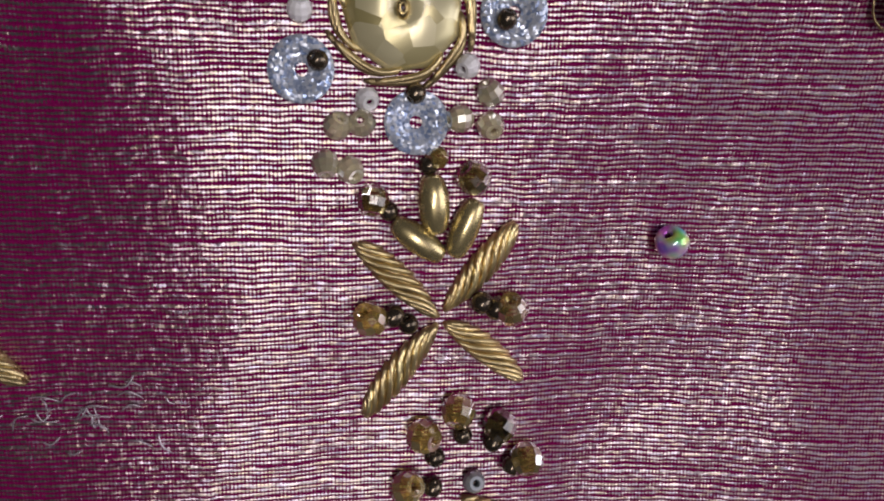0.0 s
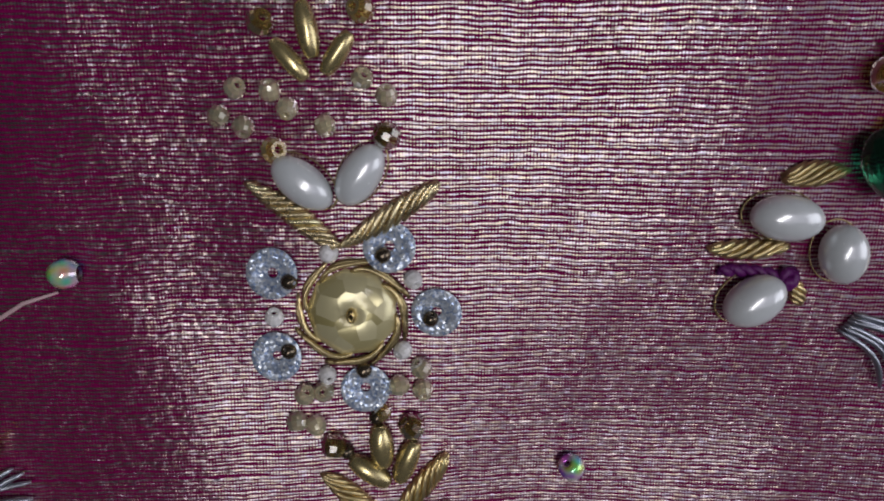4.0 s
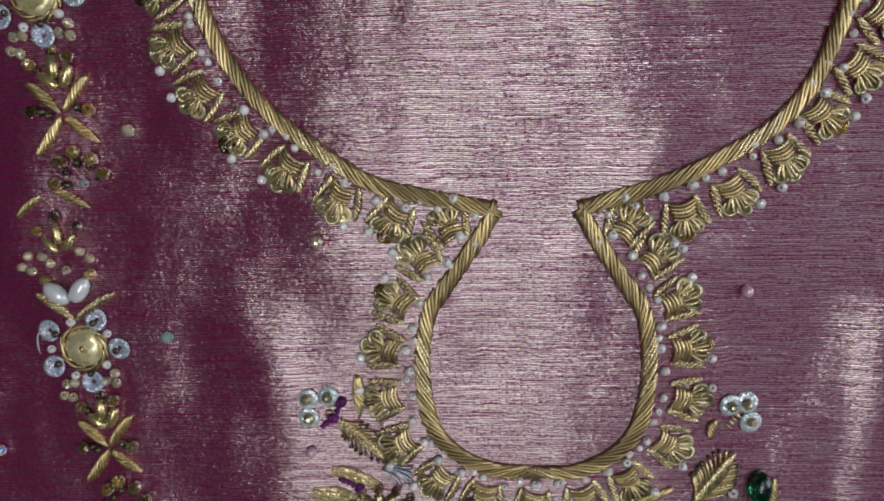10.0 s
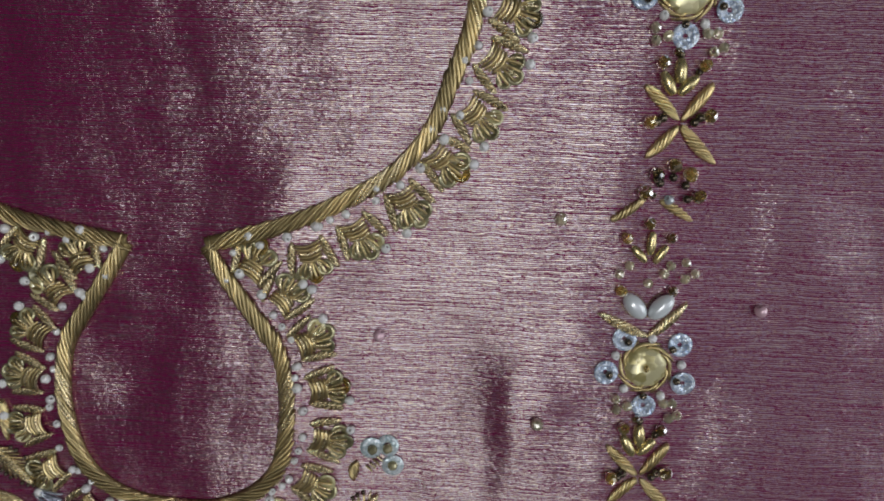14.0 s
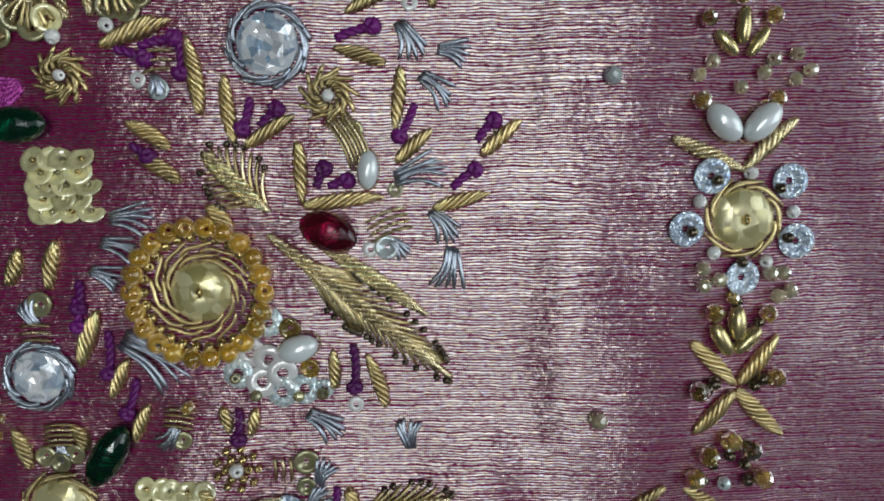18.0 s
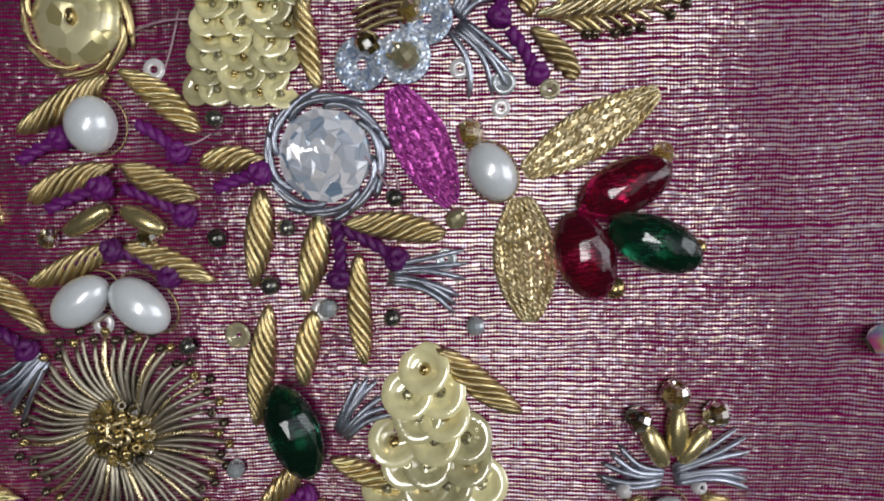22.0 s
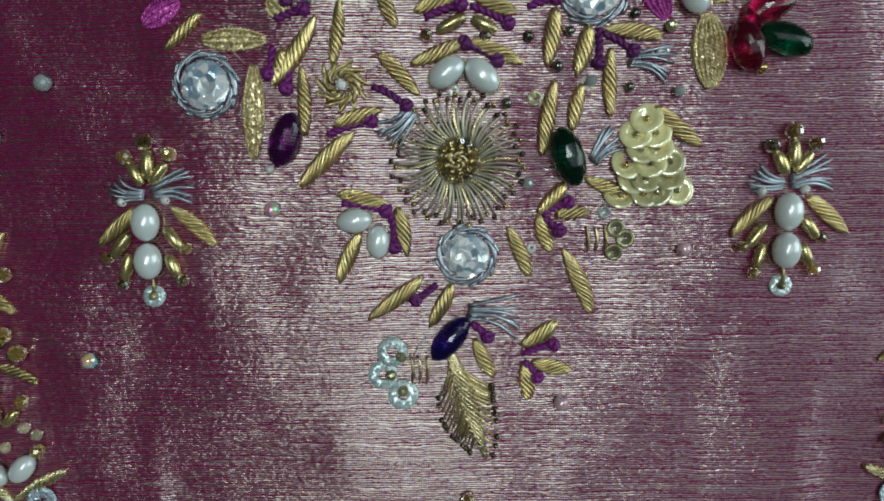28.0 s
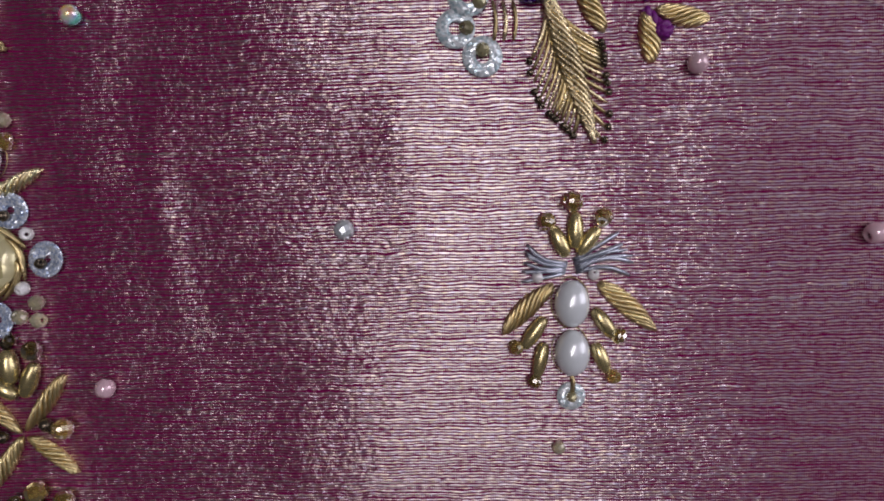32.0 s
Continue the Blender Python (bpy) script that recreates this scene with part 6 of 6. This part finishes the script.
th = thing("loose_sequin", 57.7, -96.6, "small flat white sequin sewn to the silk", "sequin", "loose sequins")
sequin(th, 57.7, -96.6, 1.65, "white")
th = thing("thread_sprig", 8.7, -86.1, "sprig of twisted gold leaves and purple silk knots", "sprig", "gold and purple sprigs")
knot(th, 3.5, -74.3, 3.9, -80.5)
twist_leaf(th, 13.0, -86.7, 9.5, -94.6, 2.6)
knot(th, 14.3, -90.8, 12.0, -98.3)
th = thing("thread_sprig", 34.3, -100.0, "sprig of twisted gold leaves and purple silk knots", "sprig", "gold and purple sprigs")
twist_leaf(th, 31.0, -96.6, 32.5, -102.1, 2.2)
knot(th, 34.2, -97.2, 33.9, -104.1)
twist_leaf(th, 37.7, -97.2, 36.5, -102.9, 2.2)
th = thing("silver_wire_spray", 52.0, -101.2, "spray of coiled silver wires on the silk", "wire spray", "silver wire sprays")
fan(th, 48.0, -98.3, 56.0, -104.1, 5)
th = thing("silver_wire_spray", 68.5, -102.1, "spray of coiled silver wires on the silk", "wire spray", "silver wire sprays")
fan(th, 68.7, -105.9, 68.2, -98.3, 5)
th = thing("loose_sequin", 66.3, -53.8, "small flat white sequin sewn to the silk", "sequin", "loose sequins")
sequin(th, 66.3, -53.8, 1.54, "pale")
th = thing("beaded_leaf", 55.2, -8.1, "gold leaf of fine wires tipped with beads", "leaf", "beaded wire leaves")
wire_leaf(th, 49.1, -17.0, 61.4, 0.9, 12.8)
th = thing("sequin_flower", 62.5, 13.1, "three white aqua sequins bound with gold wire", "flower motif", "sequin flowers")
sequin(th, 59.1, 15.3, 3.38, "aqua")
sequin(th, 64.0, 16.1, 3.38, "aqua")
sequin(th, 65.6, 9.8, 3.38, "aqua")
bead(th, 64.0, 15.4, 1.56, "olive")
bead(th, 65.6, 10.1, 1.56, "olive")
bead(th, 59.5, 15.0, 1.56, "olive")
bars(th, 59.0, 11.2, 60.9, 9.3, 4.4, 4)
th = thing("gold_twist_leaf", 54.2, 7.7, "twisted gold wire leaf couched on the silk", "leaf", "gold twist leaves")
twist_leaf(th, 53.7, 4.6, 54.7, 10.8, 2.9)
loose_bead(16.1, -130.4, 1.20, "grey")
loose_bead(39.3, -141.0, 1.20, "grey")
loose_bead(15.6, -146.0, 1.30, "grey")
loose_bead(24.8, -144.7, 1.17, "grey")
loose_bead(22.3, -152.4, 1.30, "grey")
loose_bead(29.9, -155.6, 1.30, "clear")
loose_bead(38.5, -156.9, 1.17, "grey")
loose_bead(47.2, -143.8, 1.43, "olive")
loose_bead(49.5, -158.0, 1.30, "clear")
loose_bead(10.9, -160.5, 1.26, "grey")
loose_bead(-42.4, -174.9, 1.04, "white")
loose_bead(16.0, -178.4, 1.30, "clear")
th = thing("sequin_flower", -1.5, -103.4, "olive sequins bound with gold wire above the domed disc", "flower motif", "sequin flowers")
bars(th, -4.6, -102.2, 1.8, -102.2, 4.0, 5)
sequin(th, -4.2, -106.2, 2.1, "olive")
sequin(th, -1.4, -107.6, 2.2, "olive")
sequin(th, 1.4, -106.0, 2.1, "olive")
fan(th, -1.4, -103.8, -1.4, -108.2, 4)
twist_leaf(th, -10.4, -100.6, -7.4, -108.6, 2.8)
th = thing("sequin_flower", 22.4, -101.0, "gold wire bars and silver wires under an amber bead", "flower motif", "sequin flowers")
bars(th, 19.4, -98.6, 25.4, -99.8, 3.4, 4)
fan(th, 22.0, -100.4, 17.6, -106.0, 4)
sequin(th, 23.0, -103.4, 1.9, "olive")
bead(th, 24.6, -96.4, 1.5, "amber")
th = thing("sequin_flower", -9.6, -25.6, "fan of gold wires over olive sequins, bound at its foot", "flower motif", "sequin flowers")
for dx, dy in ((-3.0, 1.0), (0.0, 2.4), (3.0, 1.0)):
    sequin(th, -9.6 + dx, -25.6 + dy, 2.3, "olive")
for i in range(7):
    wire(th, -9.6 + 0.4 * (i - 3), -27.4, -9.6 + 1.5 * (i - 3), -22.6 - 0.25 * (i - 3) ** 2, (GOLD, OLDGOLD, PALEWIRE)[i % 3], 0.04 * (i - 3), 0.38, 0.6)
bars(th, -12.6, -28.6, -6.6, -28.6, 2.6, 4)
